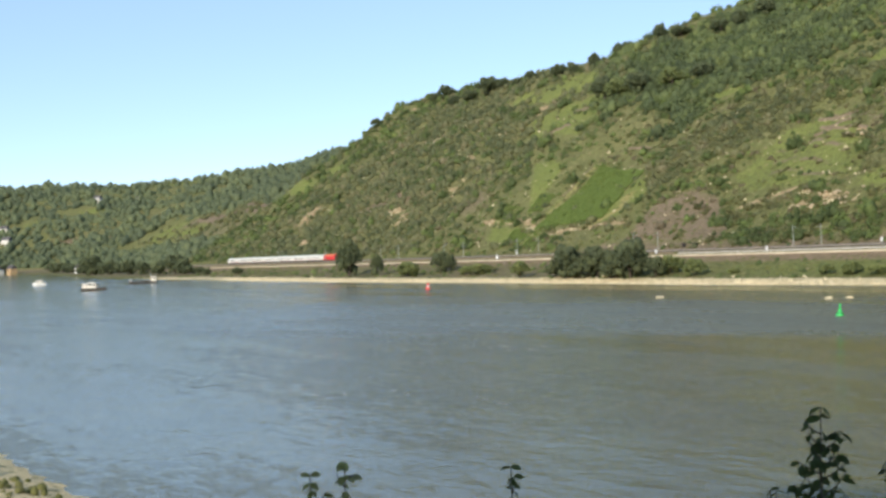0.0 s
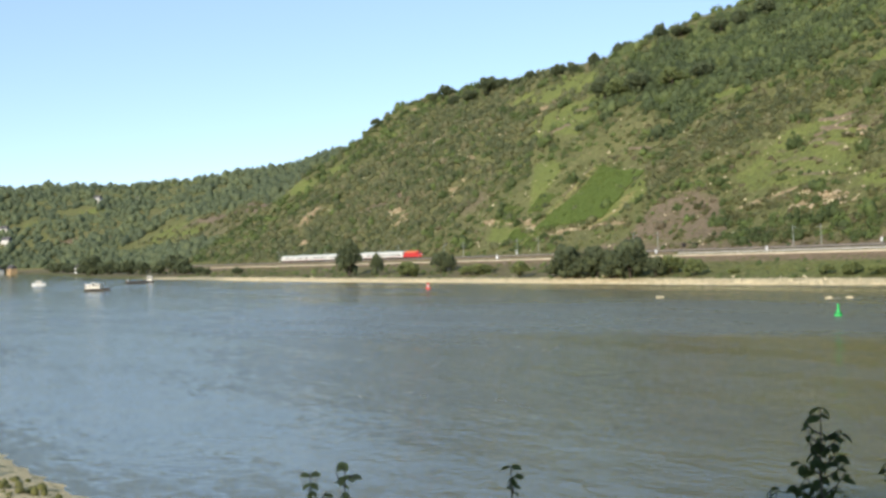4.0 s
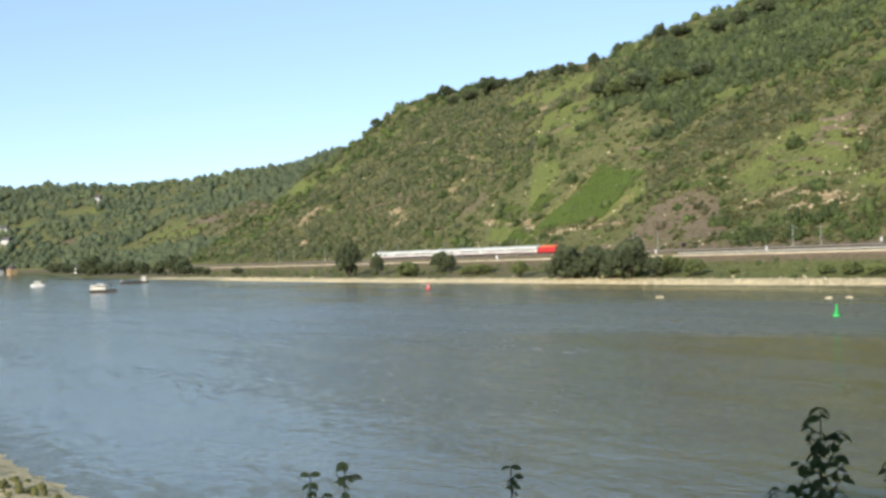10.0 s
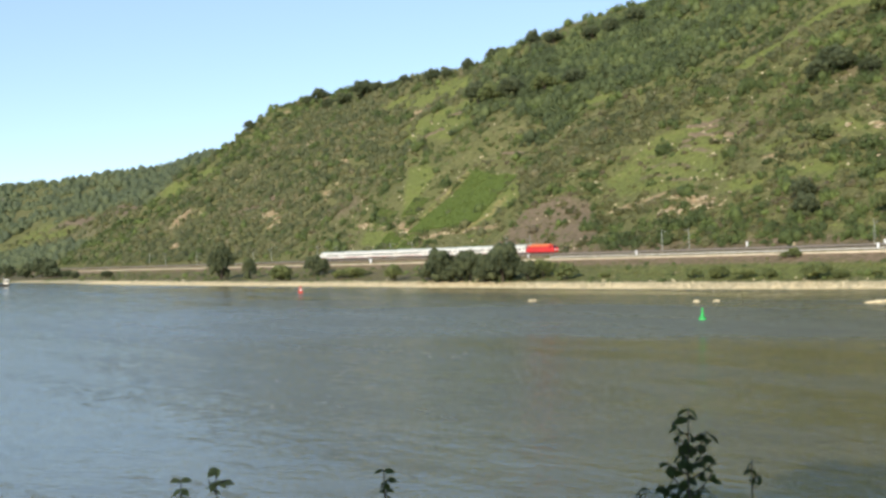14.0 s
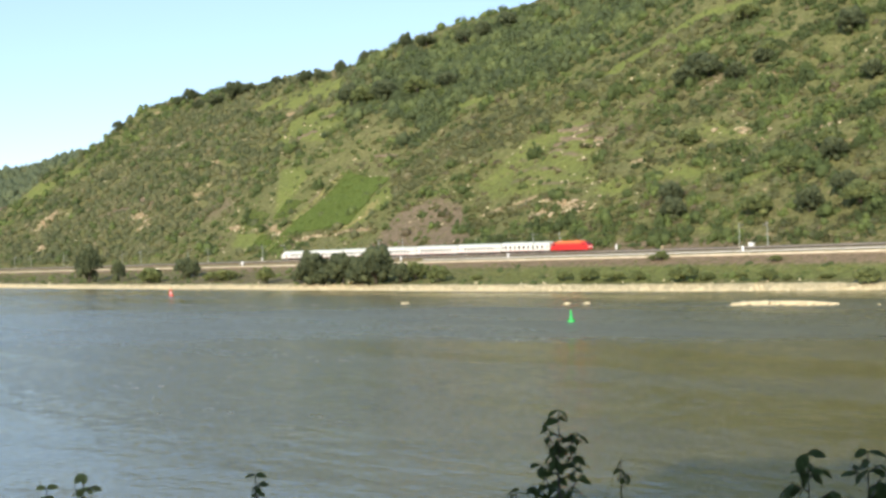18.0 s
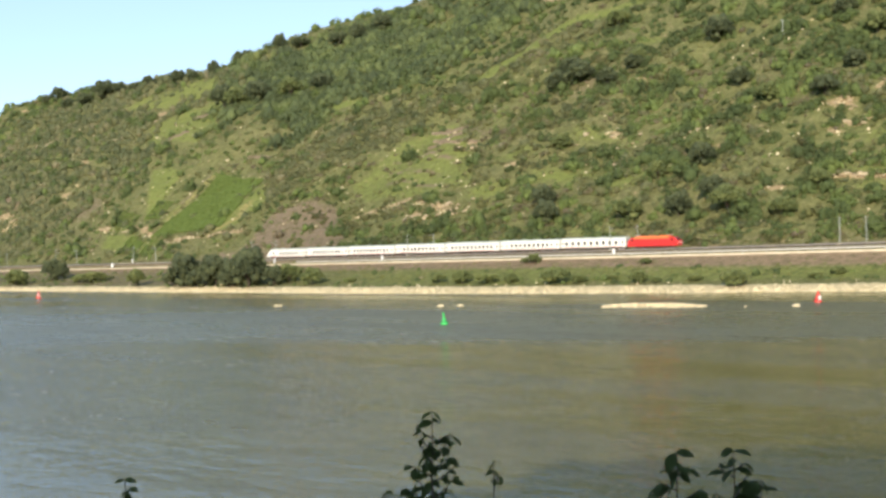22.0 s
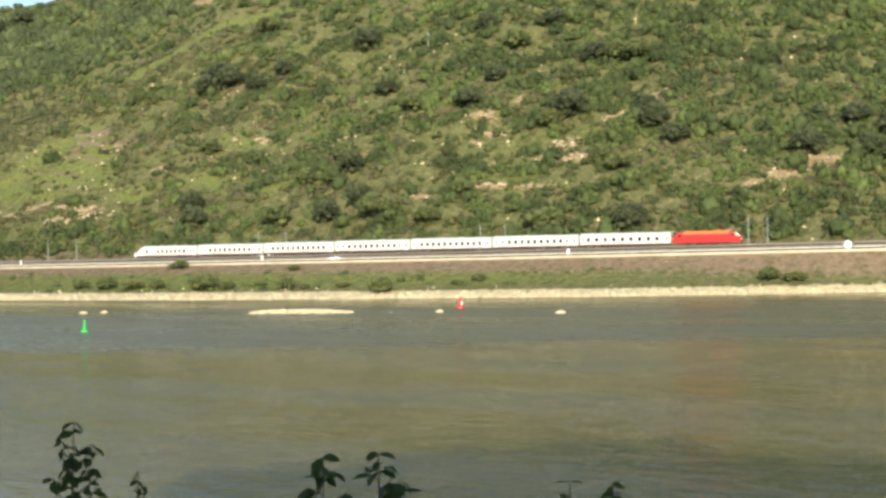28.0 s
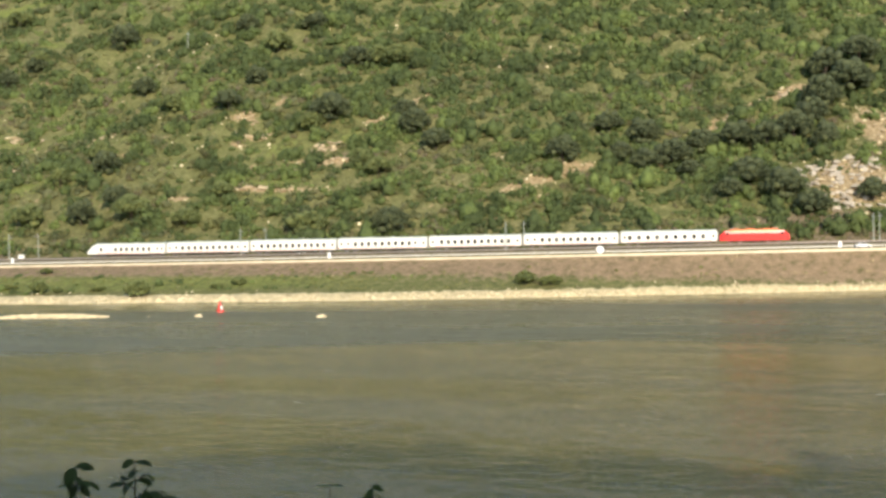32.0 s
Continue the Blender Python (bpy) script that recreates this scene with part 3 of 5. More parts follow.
def strew(name, shapes, spots, mats, rng):
    """All the small bushes of a slope in one mesh. spots: x, y, z, width, height."""
    vs, ts, o = [], [], 0
    for x, y, z, w, h in spots:
        v, t = shapes[rng.integers(len(shapes))]
        a = rng.uniform(0, 6.28)
        c, d = math.cos(a) * w / 2, math.sin(a) * w / 2
        vs.append(np.stack([v[:, 0] * c - v[:, 1] * d + x, v[:, 0] * d + v[:, 1] * c + y, v[:, 2] * h / 1.3 + z], 1))
        ts.append(t + o)
        o += len(v)
    return many(name, np.concatenate(vs), np.concatenate(ts), mats)


rng = np.random.default_rng(11)
CROWNS = [bush_shape(rng, 5, 1, 96) for i in range(14)]
BUSHES = [bush_shape(rng, 3, 1, 40) for i in range(18)]
DISTANT = [bush_shape(rng, 1, 1, 18) for i in range(14)]
TUFTS = [bush_shape(rng, 1, 1, 0) for i in range(8)]


def wooded(s, v):
    """How thickly the slope is overgrown, 0 to 1."""
    p = 0.4 + 0.8 * noise.noise((s / 45, v / 45, 9.3)) + 0.55 * noise.noise((s / 15, v / 15, 2.3))
    p += np.interp(s, (-900, -520, -400, -120, 0, 90, 200), (0.4, 0.35, 0.0, 0.1, 0.3, 0.5, 0.6))
    p += np.interp(v, (8, 40, 100, 140), (0.0, -0.05, 0.1, 0.4))
    return p + upper(s, v)


def upper(s, v):
    """The wood on the upper slope, with an uneven lower edge."""
    edge = np.interp(s, (-540, -470, -388, -330, -285, -254, -240, -226, -190, -120), (230, 170, 124, 108, 108, 122, 152, 190, 240, 270))
    return np.clip(0.45 + (v - edge) / 34 + 0.95 * noise.noise((s / 30, v / 26, 5.5)) + 0.6 * noise.noise((s / 11, v / 11, 8.5)), 0, 1)


def barren(s, v):
    """The dry, rocky spur."""
    return np.interp(s, (-800, -720, -480, -400), (0.0, 1, 1, 0)) * np.clip(0.8 + 0.9 * noise.noise((s / 40, v / 40, 1.9)), 0, 1)


def band(s, v):
    """The brownish band that runs down across the slope."""
    mid = np.interp(v, (60, 72, 95, 126, 142, 163, 180), (-262, -254, -233, -219, -189, -165, -150))
    return 0.9 * np.clip(1.5 - abs(s - mid) / 24, 0, 1) * np.interp(v, (40, 60, 170, 190), (0, 1, 1, 0))


def free(s, v):
    i, j = np.searchsorted(S_LINES, s), np.searchsorted(V_LINES, v)
    i, j = min(i, len(S_LINES) - 1), min(j, len(V_LINES) - 1)
    return max(MASKS["bare"][i, j], MASKS["meadow"][i, j], 0.68 * MASKS["scree"][i, j] * (-245 < s < -130))


def grow(count, s0, s1, v0, v1, w0, w1, lift, test, bias=1.15, few=1.0):
    out = []
    while len(out) < count:
        s, v = rng.uniform(s0, s1), v0 + rng.uniform(0, 1) ** bias * (v1 - v0)
        if not test(s, v):
            continue
        w = w0 + (w1 - w0) * rng.uniform() ** few
        x, y = place(s, v)
        out.append((float(x), float(y), float(ground_z(s, v)) - 0.22 * w, w, w * rng.uniform(*lift)))
    return out


def open_ground(s, v):
    return rng.uniform() > free(s, v) * 1.1


def thick(s, v):
    return rng.uniform(0.1, 0.9) < wooded(s, v) and open_ground(s, v)


def stuff(name, shapes, spots, mat, label, category):
    return tagged(new(name, strew(name, shapes, spots, [mat], rng)), label, category, kind="stuff")


def lush(s, v):
    return thick(s, v) and rng.uniform() > 0.75 * barren(s, v) + 0.6 * band(s, v)


def dry(s, v):
    return rng.uniform() < 0.9 * barren(s, v) + 0.9 * band(s, v) + 0.1 and open_ground(s, v)


def far_scree(s, v):
    i, j = np.searchsorted(S_LINES, s), np.searchsorted(V_LINES, v)
    return MASKS["scree"][min(i, len(S_LINES) - 1), min(j, len(V_LINES) - 1)]


stuff("large_shrubs", CROWNS, grow(1500, -940, 400, 12, 270, 4.5, 10.5, (0.65, 0.95), lush, few=1.8) + grow(420, -60, 340, 12, 170, 4.5, 9.0, (0.65, 0.95), lush, few=1.5), SCRUB, "large rounded shrubs and low trees on the steep slope", "scrub")
stuff("hillside_scrub", BUSHES, grow(3000, -440, 400, 11, 270, 2.6, 6.5, (0.6, 1.0), lush, few=1.4) + grow(1400, -140, 340, 10, 190, 2.4, 6.0, (0.6, 1.0), lush) + grow(1100, 70, 340, 30, 190, 2.4, 5.5, (0.6, 1.0), open_ground), SCRUB, "dense green scrub of many tones on the steep slope", "scrub")
stuff("spur_scrub", DISTANT, grow(1100, -940, -430, 11, 270, 2.8, 7.0, (0.6, 1.0), lush, few=1.4), SCRUB, "green scrub between the dry bushes of the spur", "scrub")
stuff("olive_scrub", BUSHES, grow(700, -440, 400, 10, 260, 2.4, 6.0, (0.5, 0.8), thick) + grow(1100, -200, 340, 10, 150, 2.0, 5.5, (0.5, 0.8), open_ground, few=1.5) + grow(1000, -340, -60, 24, 140, 1.6, 4.6, (0.5, 0.8), open_ground, few=1.6), OLIVE, "olive and brownish bushes on the dry slope", "scrub")
stuff("brown_scrub", BUSHES, grow(800, -150, 230, 10, 105, 2.0, 6.0, (0.5, 0.8), lambda s, v: noise.noise((s / 22, v / 16, 3.7)) > 0.08 and open_ground(s, v), few=1.4) + grow(900, -290, -120, 55, 185, 1.8, 5.5, (0.5, 0.8), lambda s, v: rng.uniform() < band(s, v) and rng.uniform() > free(s, v), few=1.4), BROWN, "brownish bushes in a band across the slope", "scrub")
stuff("dry_scrub", DISTANT, grow(2400, -940, 60, 10, 250, 2.2, 7.5, (0.5, 0.85), dry, few=1.8) + grow(2600, -930, -430, 12, 215, 3.0, 8.5, (0.55, 0.9), lambda s, v: rng.uniform() < 0.3 + barren(s, v) and open_ground(s, v), few=1.4), BROWN, "grey-brown dry bushes on the rocky spur", "scrub")
stuff("green_herbs", DISTANT, grow(5600, -800, 400, 9, 230, 1.2, 3.6, (0.45, 0.8), lambda s, v: rng.uniform() > free(s, v) * 0.9 and rng.uniform() > 0.6 * barren(s, v)), SCRUB, "small bushes and bramble between the larger ones", "undergrowth")
stuff("hillside_herbs", DISTANT, grow(4500, -800, 400, 9, 240, 1.0, 3.0, (0.4, 0.8), lambda s, v: rng.uniform() > free(s, v) * 1.1), OLIVE, "low tufts and bramble between the bushes", "undergrowth")
stuff("slope_grass", TUFTS, grow(6000, -420, 330, 9, 170, 0.7, 2.2, (0.3, 0.6), lambda s, v: free(s, v) < 0.86), GRASS, "tussocks of dry grass on the slope", "grass")
stuff("far_woods", DISTANT, grow(8200, -2300, -930, 4, 410, 7.0, 14.0, (0.7, 1.0), lambda s, v: rng.uniform() > 1.7 * free(s, v) and rng.uniform() > 0.85 * far_scree(s, v)), HAZEWOOD, "woods on the distant slopes, haze put into their colour", "woods")
stuff("far_scrub", DISTANT, grow(900, -2300, -930, 4, 420, 4.0, 9.0, (0.5, 0.8), lambda s, v: True), OLIVE, "lighter bushes on the distant slopes", "scrub")
stuff("flank_scrub", DISTANT, grow(700, -1390, -850, 14, 118, 3.0, 8.0, (0.5, 0.8), lambda s, v: True, few=1.6), BROWN, "brownish bushes on the far flank of the spur", "scrub")
stuff("bank_grass", TUFTS, grow(4600, -640, 330, -66, -19, 0.6, 1.7, (0.3, 0.6), lambda s, v: (v - shore_v(s)) / (-15 - shore_v(s)) > rng.uniform(0.28, 0.36) and rng.uniform() < np.interp(s, (120, 170), (1, 0.3)) and rng.uniform() < 0.55 + 0.8 * noise.noise((s / 18, v / 9, 1.1)), 0.9), GRASS, "tall grass and herbs on the river bank", "grass")
stuff("bank_bushes", DISTANT, grow(800, -640, 330, -66, -17, 1.0, 3.6, (0.35, 0.7), lambda s, v: v > shore_v(s) + 11 and v < -22 + 4 * noise.noise((s / 30, 2.2, 4.1)) and noise.noise((s / 25, v / 12, 6.1)) > np.interp(s, (100, 150), (-0.25, 0.15)), few=1.8), SCRUB, "low bushes on the river bank", "bushes")
stuff("upper_wood", CROWNS, grow(1000, -520, -120, 90, 212, 5.0, 11.0, (0.65, 0.95), lambda s, v: rng.uniform(0.25, 0.9) < upper(s, v) and open_ground(s, v), 1.0, 1.5) + grow(230, -430, -120, 205, 250, 6.0, 10.0, (0.7, 0.95), lambda s, v: rng.uniform(0.25, 0.9) < upper(s, v)), WOOD, "wood of rounded crowns on the upper slope", "woods")
shore = []
while len(shore) < 1500:
    k, d = rng.uniform(-60, 60), rng.uniform(-6, 24)
    x, y = near_xy(k, d)
    w = rng.uniform(0.3, 1.2)
    if near_z(k, d) > 0.25:
        shore.append((x, y, float(near_z(k, d)) - 0.1, w, w * rng.uniform(0.4, 0.9)))
tagged(new("shore_grass", strew("shore_grass", TUFTS, shore, [GRASS], rng)), "dry grass tufts on the near shore", "grass", kind="stuff")
# trees out of view on that slope, added to cast shade
woods = []
while len(woods) < 560:
    k, d = rng.uniform(138, 330), rng.uniform(44, 130)
    x, y = near_xy(k, d)
    if math.hypot(x, y) > 22:
        woods.append((x, y, float(near_z(k, d)) - 1.5, rng.uniform(6, 9), rng.uniform(5, 8)))
tagged(new("near_wood", strew("near_wood", DISTANT, woods, [LEAF], rng)), "unseen wood on the slope above the near bank", "woods", kind="stuff")


# ---- helpers for things ----
def part(name, bm, material, parent, label=""):
    me = bpy.data.meshes.new(name)
    bmesh.ops.recalc_face_normals(bm, faces=bm.faces)
    bm.to_mesh(me)
    bm.free()
    me.materials.append(material)
    return piece(name, me, parent, label)


def piece(name, me, parent, label="", at=None):
    ob = new(name, me)
    ob.parent = parent
    if at is not None:
        ob.location = at
    if label:
        ob["label"] = label
    return ob


def whole(name, bm, material, label, category, group="", m=None, kind=""):
    me = bpy.data.meshes.new(name)
    bmesh.ops.recalc_face_normals(bm, faces=bm.faces)
    bm.to_mesh(me)
    bm.free()
    me.materials.append(material)
    ob = tagged(new(name, me), label, category, group, kind)
    if m is not None:
        ob.matrix_world = m
    return ob


def empty(name, label, category, group="", m=None):
    ob = tagged(new(name), label, category, group)
    ob.empty_display_size = 0.5
    if m is not None:
        ob.matrix_world = m
    return ob


def box(bm, x0, x1, y0, y1, z0, z1, bevel=0.0):
    r = bmesh.ops.create_cube(bm, size=1.0)
    bmesh.ops.scale(bm, verts=r["verts"], vec=(x1 - x0, y1 - y0, z1 - z0))
    bmesh.ops.translate(bm, verts=r["verts"], vec=((x0 + x1) / 2, (y0 + y1) / 2, (z0 + z1) / 2))
    if bevel:
        edges = list({e for v in r["verts"] for e in v.link_edges})
        bmesh.ops.bevel(bm, geom=edges, offset=bevel, segments=2, affect="EDGES")
    return bm


def rod(bm, a, b, r0, r1=None, sides=6):
    """A tapered bar from a to b."""
    a, b = Vector(a), Vector(b)
    m = Matrix.Translation((a + b) / 2) @ (b - a).to_track_quat("Z", "Y").to_matrix().to_4x4()
    bmesh.ops.create_cone(bm, cap_ends=True, segments=sides, radius1=r0, radius2=r0 if r1 is None else r1, depth=(b - a).length, matrix=m)
    return bm


def loft(bm, rings, closed=True):
    """Skin over rings of equally many points, with end caps."""
    vs = [[bm.verts.new(p) for p in ring] for ring in rings]
    n = len(vs[0])
    for a, b in zip(vs, vs[1:]):
        for i in range(n if closed else n - 1):
            bm.faces.new((a[i], a[(i + 1) % n], b[(i + 1) % n], b[i]))
    if closed:
        bm.faces.new(vs[0])
        bm.faces.new(vs[-1])
    return bm


def strip(name, s0, s1, step, profile, mat, label, category, kind="structure", tag=True):
    """A long band along the line with a cross-section of (v, height over the rails)."""
    ss = np.arange(s0, s1 + 0.1, step)
    pts = []
    for v, h in profile:
        x, y = place(ss, np.full(ss.shape, float(v)))
        pts.append(np.stack([x, y, rail_z(ss) + h], -1))
    return tagged(new(name, sheet(name, np.stack(pts, 1), [mat], False)), label, category, kind=kind)


def stand(s, v, turn=0.0, dz=0.0):
    """A pose on the ground at (s, v), its x axis along the line."""
    x, y, dx, dy = line(s)
    px, py = place(s, v)
    return pose(float(px), float(py), float(ground_z(s, v)) + dz, 0, 0, math.degrees(math.atan2(dy, dx)) + turn)


# ---- road, railway and walls ----
strip("road", -1000, 960, 8, [(-14.4, -1.94), (-10.7, -1.9), (-7.2, -1.94)], ASPHALT, "grey asphalt road along the river", "road")
for v in (-14.0, -10.7, -7.6):
    strip("road_line", -700, 400, 8, [(v - 0.08, -1.89), (v + 0.08, -1.89)], LINE, "white painted road line", "road marking")
strip("parapet_wall", -240, 420, 4, [(-15.25, -2.6), (-15.22, -1.72), (-14.85, -1.72), (-14.82, -2.0)], CONCRETE, "pale stone parapet wall beside the road", "wall")
strip("parapet_wall", -1000, -240, 8, [(-15.25, -2.6), (-15.22, -1.8), (-14.85, -1.8), (-14.82, -2.0)], CONCRETE, "low pale stone wall beside the road", "wall")
strip("retaining_wall", -1000, -150, 4, [(-6.35, -2.05), (-6.3, -0.8), (-5.9, -0.77), (-5.4, -0.9)], DRYWALL, "brown stone retaining wall below the railway", "wall")
strip("retaining_wall", -150, 420, 4, [(-6.35, -2.05), (-6.3, -0.8), (-5.9, -0.77), (-5.4, -0.9)], GREYWALL, "greyish stone retaining wall below the railway", "wall")
strip("ballast_bed", -1000, 420, 4, [(-5.6, -0.44), (-4.6, -0.16), (4.6, -0.16), (5.6, -0.44)], BALLAST, "brown ballast bed of two tracks", "track bed")
for v in (-2.75, -1.25, 1.25, 2.75):
    strip("rail", -1000, 420, 4, [(v - 0.035, -0.16), (v - 0.035, 0.0), (v + 0.035, 0.0), (v + 0.035, -0.16)], RAILSTEEL, "worn steel rail", "rail")
sl_v, sl_t = [], []
for i, s in enumerate(np.arange(-300, 330, 0.9)):
    for c in (-2.0, 2.0):
        m = stand(s, c)
        bx = np.array([(x, y, z) for x in (-0.12, 0.12) for y in (-1.25, 1.25) for z in (-0.2, 0.1)])
        a, b = m[0][0], m[1][0]
        w = np.stack([bx[:, 0] * a - bx[:, 1] * b + m[0][3], bx[:, 0] * b + bx[:, 1] * a + m[1][3], bx[:, 2] + rail_z(s) - 0.19], 1)
        o = len(sl_v) * 8
        sl_v.append(w)
        sl_t.append(np.array([(0, 2, 3), (0, 3, 1), (4, 5, 7), (4, 7, 6), (1, 3, 7), (1, 7, 5), (0, 1, 5), (0, 5, 4), (2, 6, 7), (2, 7, 3)]) + o)
tagged(new("sleepers", many("sleepers", np.concatenate(sl_v), np.concatenate(sl_t), [CONCRETE], False)), "concrete sleepers under the rails", "sleepers", kind="stuff")

# guard rail on the road's river side
for s0 in range(-148, 332, 32):
    gr = empty("guard_rail", "galvanised guard rail on short posts beside the road", "guard rail", "guard rails along the road", stand(s0 + 16, -7.0))
    inv = gr.matrix_world.inverted()
    bm = bmesh.new()
    rings = []
    for s in np.arange(s0, s0 + 31.6, 3.5):
        x, y = place(s, -7.0)
        c = inv @ Vector((float(x), float(y), float(rail_z(s)) - 1.3))
        rings.append([c + Vector(d) for d in ((0, -0.06, -0.16), (0, -0.1, 0), (0, -0.06, 0.16), (0, 0.02, 0.16), (0, 0.02, -0.16))])
    part("beam", loft(bm, rings), GALVANISED, gr)
    post = None
    for c in rings:
        if post is None:
            bm = box(bmesh.new(), -0.07, 0.07, 0.02, 0.16, -0.75, 0.2)
            post = part("post", bm, STEEL, gr)
            post.location = c[1]
            continue
        piece("post", post.data, gr, at=c[1])

# ---- catenary masts ----
mast = empty("catenary_mast", "grey lattice catenary mast beside the railway", "mast", "catenary masts", stand(83, -4.3))
part("foundation", box(bmesh.new(), -0.4, 0.4, -0.4, 0.4, -0.6, 0.25, 0.04), CONCRETE, mast)
bm = bmesh.new()
for x in (-0.16, 0.16):
    rod(bm, (x, 0, 0.2), (x * 0.6, 0, 7.9), 0.06, 0.045)
for i in range(10):
    rod(bm, (0.15 * (-1) ** i, 0, 0.4 + i * 0.72), (-0.13 * (-1) ** i, 0, 1.1 + i * 0.72), 0.025, sides=4)
part("pole", bm, STEEL, mast)
bm = rod(rod(bmesh.new(), (0, 0, 6.6), (0, 2.2, 6.9), 0.04), (0, 0, 7.7), (0, 2.2, 6.9), 0.03)
part("bracket", bm, STEEL, mast)
part("insulator", rod(bmesh.new(), (0, 0.25, 6.63), (0, 0.6, 6.68), 0.09), DARK, mast)
MASTS = (-590, -512, -432, -354, -278, -182, -86, 6, 160, 258, 336)
for s in MASTS:
    copy_thing(mast, stand(s, -4.3, dz=0.1))
for s in (*MASTS, 83):
    copy_thing(mast, stand(s + 4, 4.9, 180, dz=0.1))
mast.matrix_world = stand(83, -4.3, dz=0.1)
for v in (-2.0, 2.0):
    bm = bmesh.new()
    ss = np.arange(-600, 400, 8.0)
    for h in (5.6, 6.9):
        rings = []
        for s in ss:
            x, y = place(s, v)
            rings.append([(float(x) + a, float(y), float(rail_z(s)) + h + b) for a, b in ((-0.03, 0), (0.03, 0), (0, 0.05))])
        loft(bm, rings)
    whole("overhead_wire", bm, DARK, "thin overhead wires above the track", "overhead wire")

# ---- boards and posts along the road ----
board = empty("river_marker", "round white river marker board on a short post", "sign", "river marker boards", stand(186, -14.5))
part("post", rod(bmesh.new(), (0, 0, -0.3), (0, 0, 1.6), 0.08), STEEL, board)
bm = bmesh.new()
bmesh.ops.create_cone(bm, cap_ends=True, segments=24, radius1=1.05, radius2=1.05, depth=0.12, matrix=Matrix.Translation((0, -0.12, 1.45)) @ Matrix.Rotation(radians(90), 4, "X"))
part("board", bm, SIGNWHITE, board)
bm = bmesh.new()
bmesh.ops.create_cone(bm, cap_ends=True, segments=24, radius1=1.28, radius2=1.28, depth=0.1, matrix=Matrix.Translation((0, -0.08, 1.45)) @ Matrix.Rotation(radians(90), 4, "X"))
part("rim", bm, DARK, board, "dark rim round the board")
copy_thing(board, stand(-279, -14.5))
upright = empty("marker_board", "narrow upright white marker board on a post", "sign", "white marker boards", stand(247, -14.5))
part("post", rod(bmesh.new(), (0, 0, -0.3), (0, 0, 1.2), 0.07), STEEL, upright)
part("board", box(bmesh.new(), -0.45, 0.45, -0.1, 0.0, 0.6, 2.2, 0.03), SIGNWHITE, upright)
for s, v in ((113, -14.5), (9, -6.8), (-57, 8.3), (-97, -6.8), (-163, -6.8), (-226, 6.5), (-298, 6.5)):
    copy_thing(upright, stand(s, v))
stub = empty("marker_post", "short white post beside the track", "post", "short white posts", stand(96, 8.2))
part("post", box(bmesh.new(), -0.28, 0.28, -0.2, 0.2, -0.3, 1.0, 0.05), SIGNWHITE, stub)
part("cap", box(bmesh.new(), -0.31, 0.31, -0.23, 0.23, 1.0, 1.12, 0.03), DARK, stub, "dark cap")
copy_thing(stub, stand(97.8, 8.2))
cabinet = empty("relay_cabinet", "low white signal cabinet beside the track", "cabinet", "", stand(1, 8.6))
part("body", box(bmesh.new(), -1.0, 1.0, -0.35, 0.35, -0.3, 1.15, 0.03), SIGNWHITE, cabinet)
part("lid", box(bmesh.new(), -1.08, 1.08, -0.43, 0.43, 1.15, 1.25, 0.02), GALVANISED, cabinet, "grey lid")
for x in (-0.5, 0.5):
    part("door", box(bmesh.new(), x - 0.45, x + 0.45, -0.37, -0.34, 0.0, 1.05, 0.01), SIGNWHITE, cabinet)
sign = empty("railway_sign", "wide white board on two posts beside the track", "sign", "", stand(268, 5.4))
for x in (-0.7, 0.7):
    part("post", rod(bmesh.new(), (x, 0, -0.2), (x, 0, 7.2), 0.09), STEEL, sign)
part("board", box(bmesh.new(), -1.3, 1.3, -0.12, 0.0, 6.6, 7.6, 0.03), SIGNWHITE, sign)
pole = empty("power_pole", "pale wooden pole standing among the bushes", "pole", "", stand(-12, 135))
part("shaft", rod(bmesh.new(), (0, 0, -1), (0, 0, 7.6), 0.14, 0.1, 8), STEEL, pole)
part("crossarm", box(bmesh.new(), -0.9, 0.9, -0.1, 0.1, 6.9, 7.05), STEEL, pole)


# ---- cars ----
def make_car(paint, name, label, m):
    car = empty(name, label, "car", "cars on the river road", m)
    bm = bmesh.new()
    prof = [(-2.1, 0.35), (-2.15, 0.75), (-1.9, 0.95), (-1.2, 1.0), (-0.7, 1.42), (0.7, 1.45), (1.4, 0.98), (2.0, 0.86), (2.12, 0.55), (2.05, 0.35)]
    loft(bm, [[(x, y * (1 if z < 1.1 else 0.82), z) for x, z in prof] for y in (-0.86, 0.86)])
    part("body", bm, paint, car)
    for y in (-0.8, 0.8):
        part("side_window", loft(bmesh.new(), [[(x, y * k, z) for x, z in ((-1.0, 1.03), (-0.65, 1.36), (0.62, 1.38), (1.15, 1.02))] for k in (1.02, 0.95)]), GLASS, car)
    wheel = None
    for x in (-1.3, 1.3):
        for y in (-0.78, 0.78):
            bm = rod(bmesh.new(), (0, -0.1, 0), (0, 0.1, 0), 0.32, sides=14)
            w = part("wheel", bm, DARK, car) if wheel is None else piece("wheel", wheel.data, car)
            wheel = wheel or w
            w.location = (x, y, 0.32)
    return car


CARPAINT = plain("car_paint", (0.75, 0.75, 0.74), 0.25, vary=0.05)
car = make_car(CARPAINT, "car", "white car driving on the river road", stand(591, -9.0, 180, dz=0.12))
car_behind = copy_thing(car, stand(888, -9.0, 180, dz=0.12))


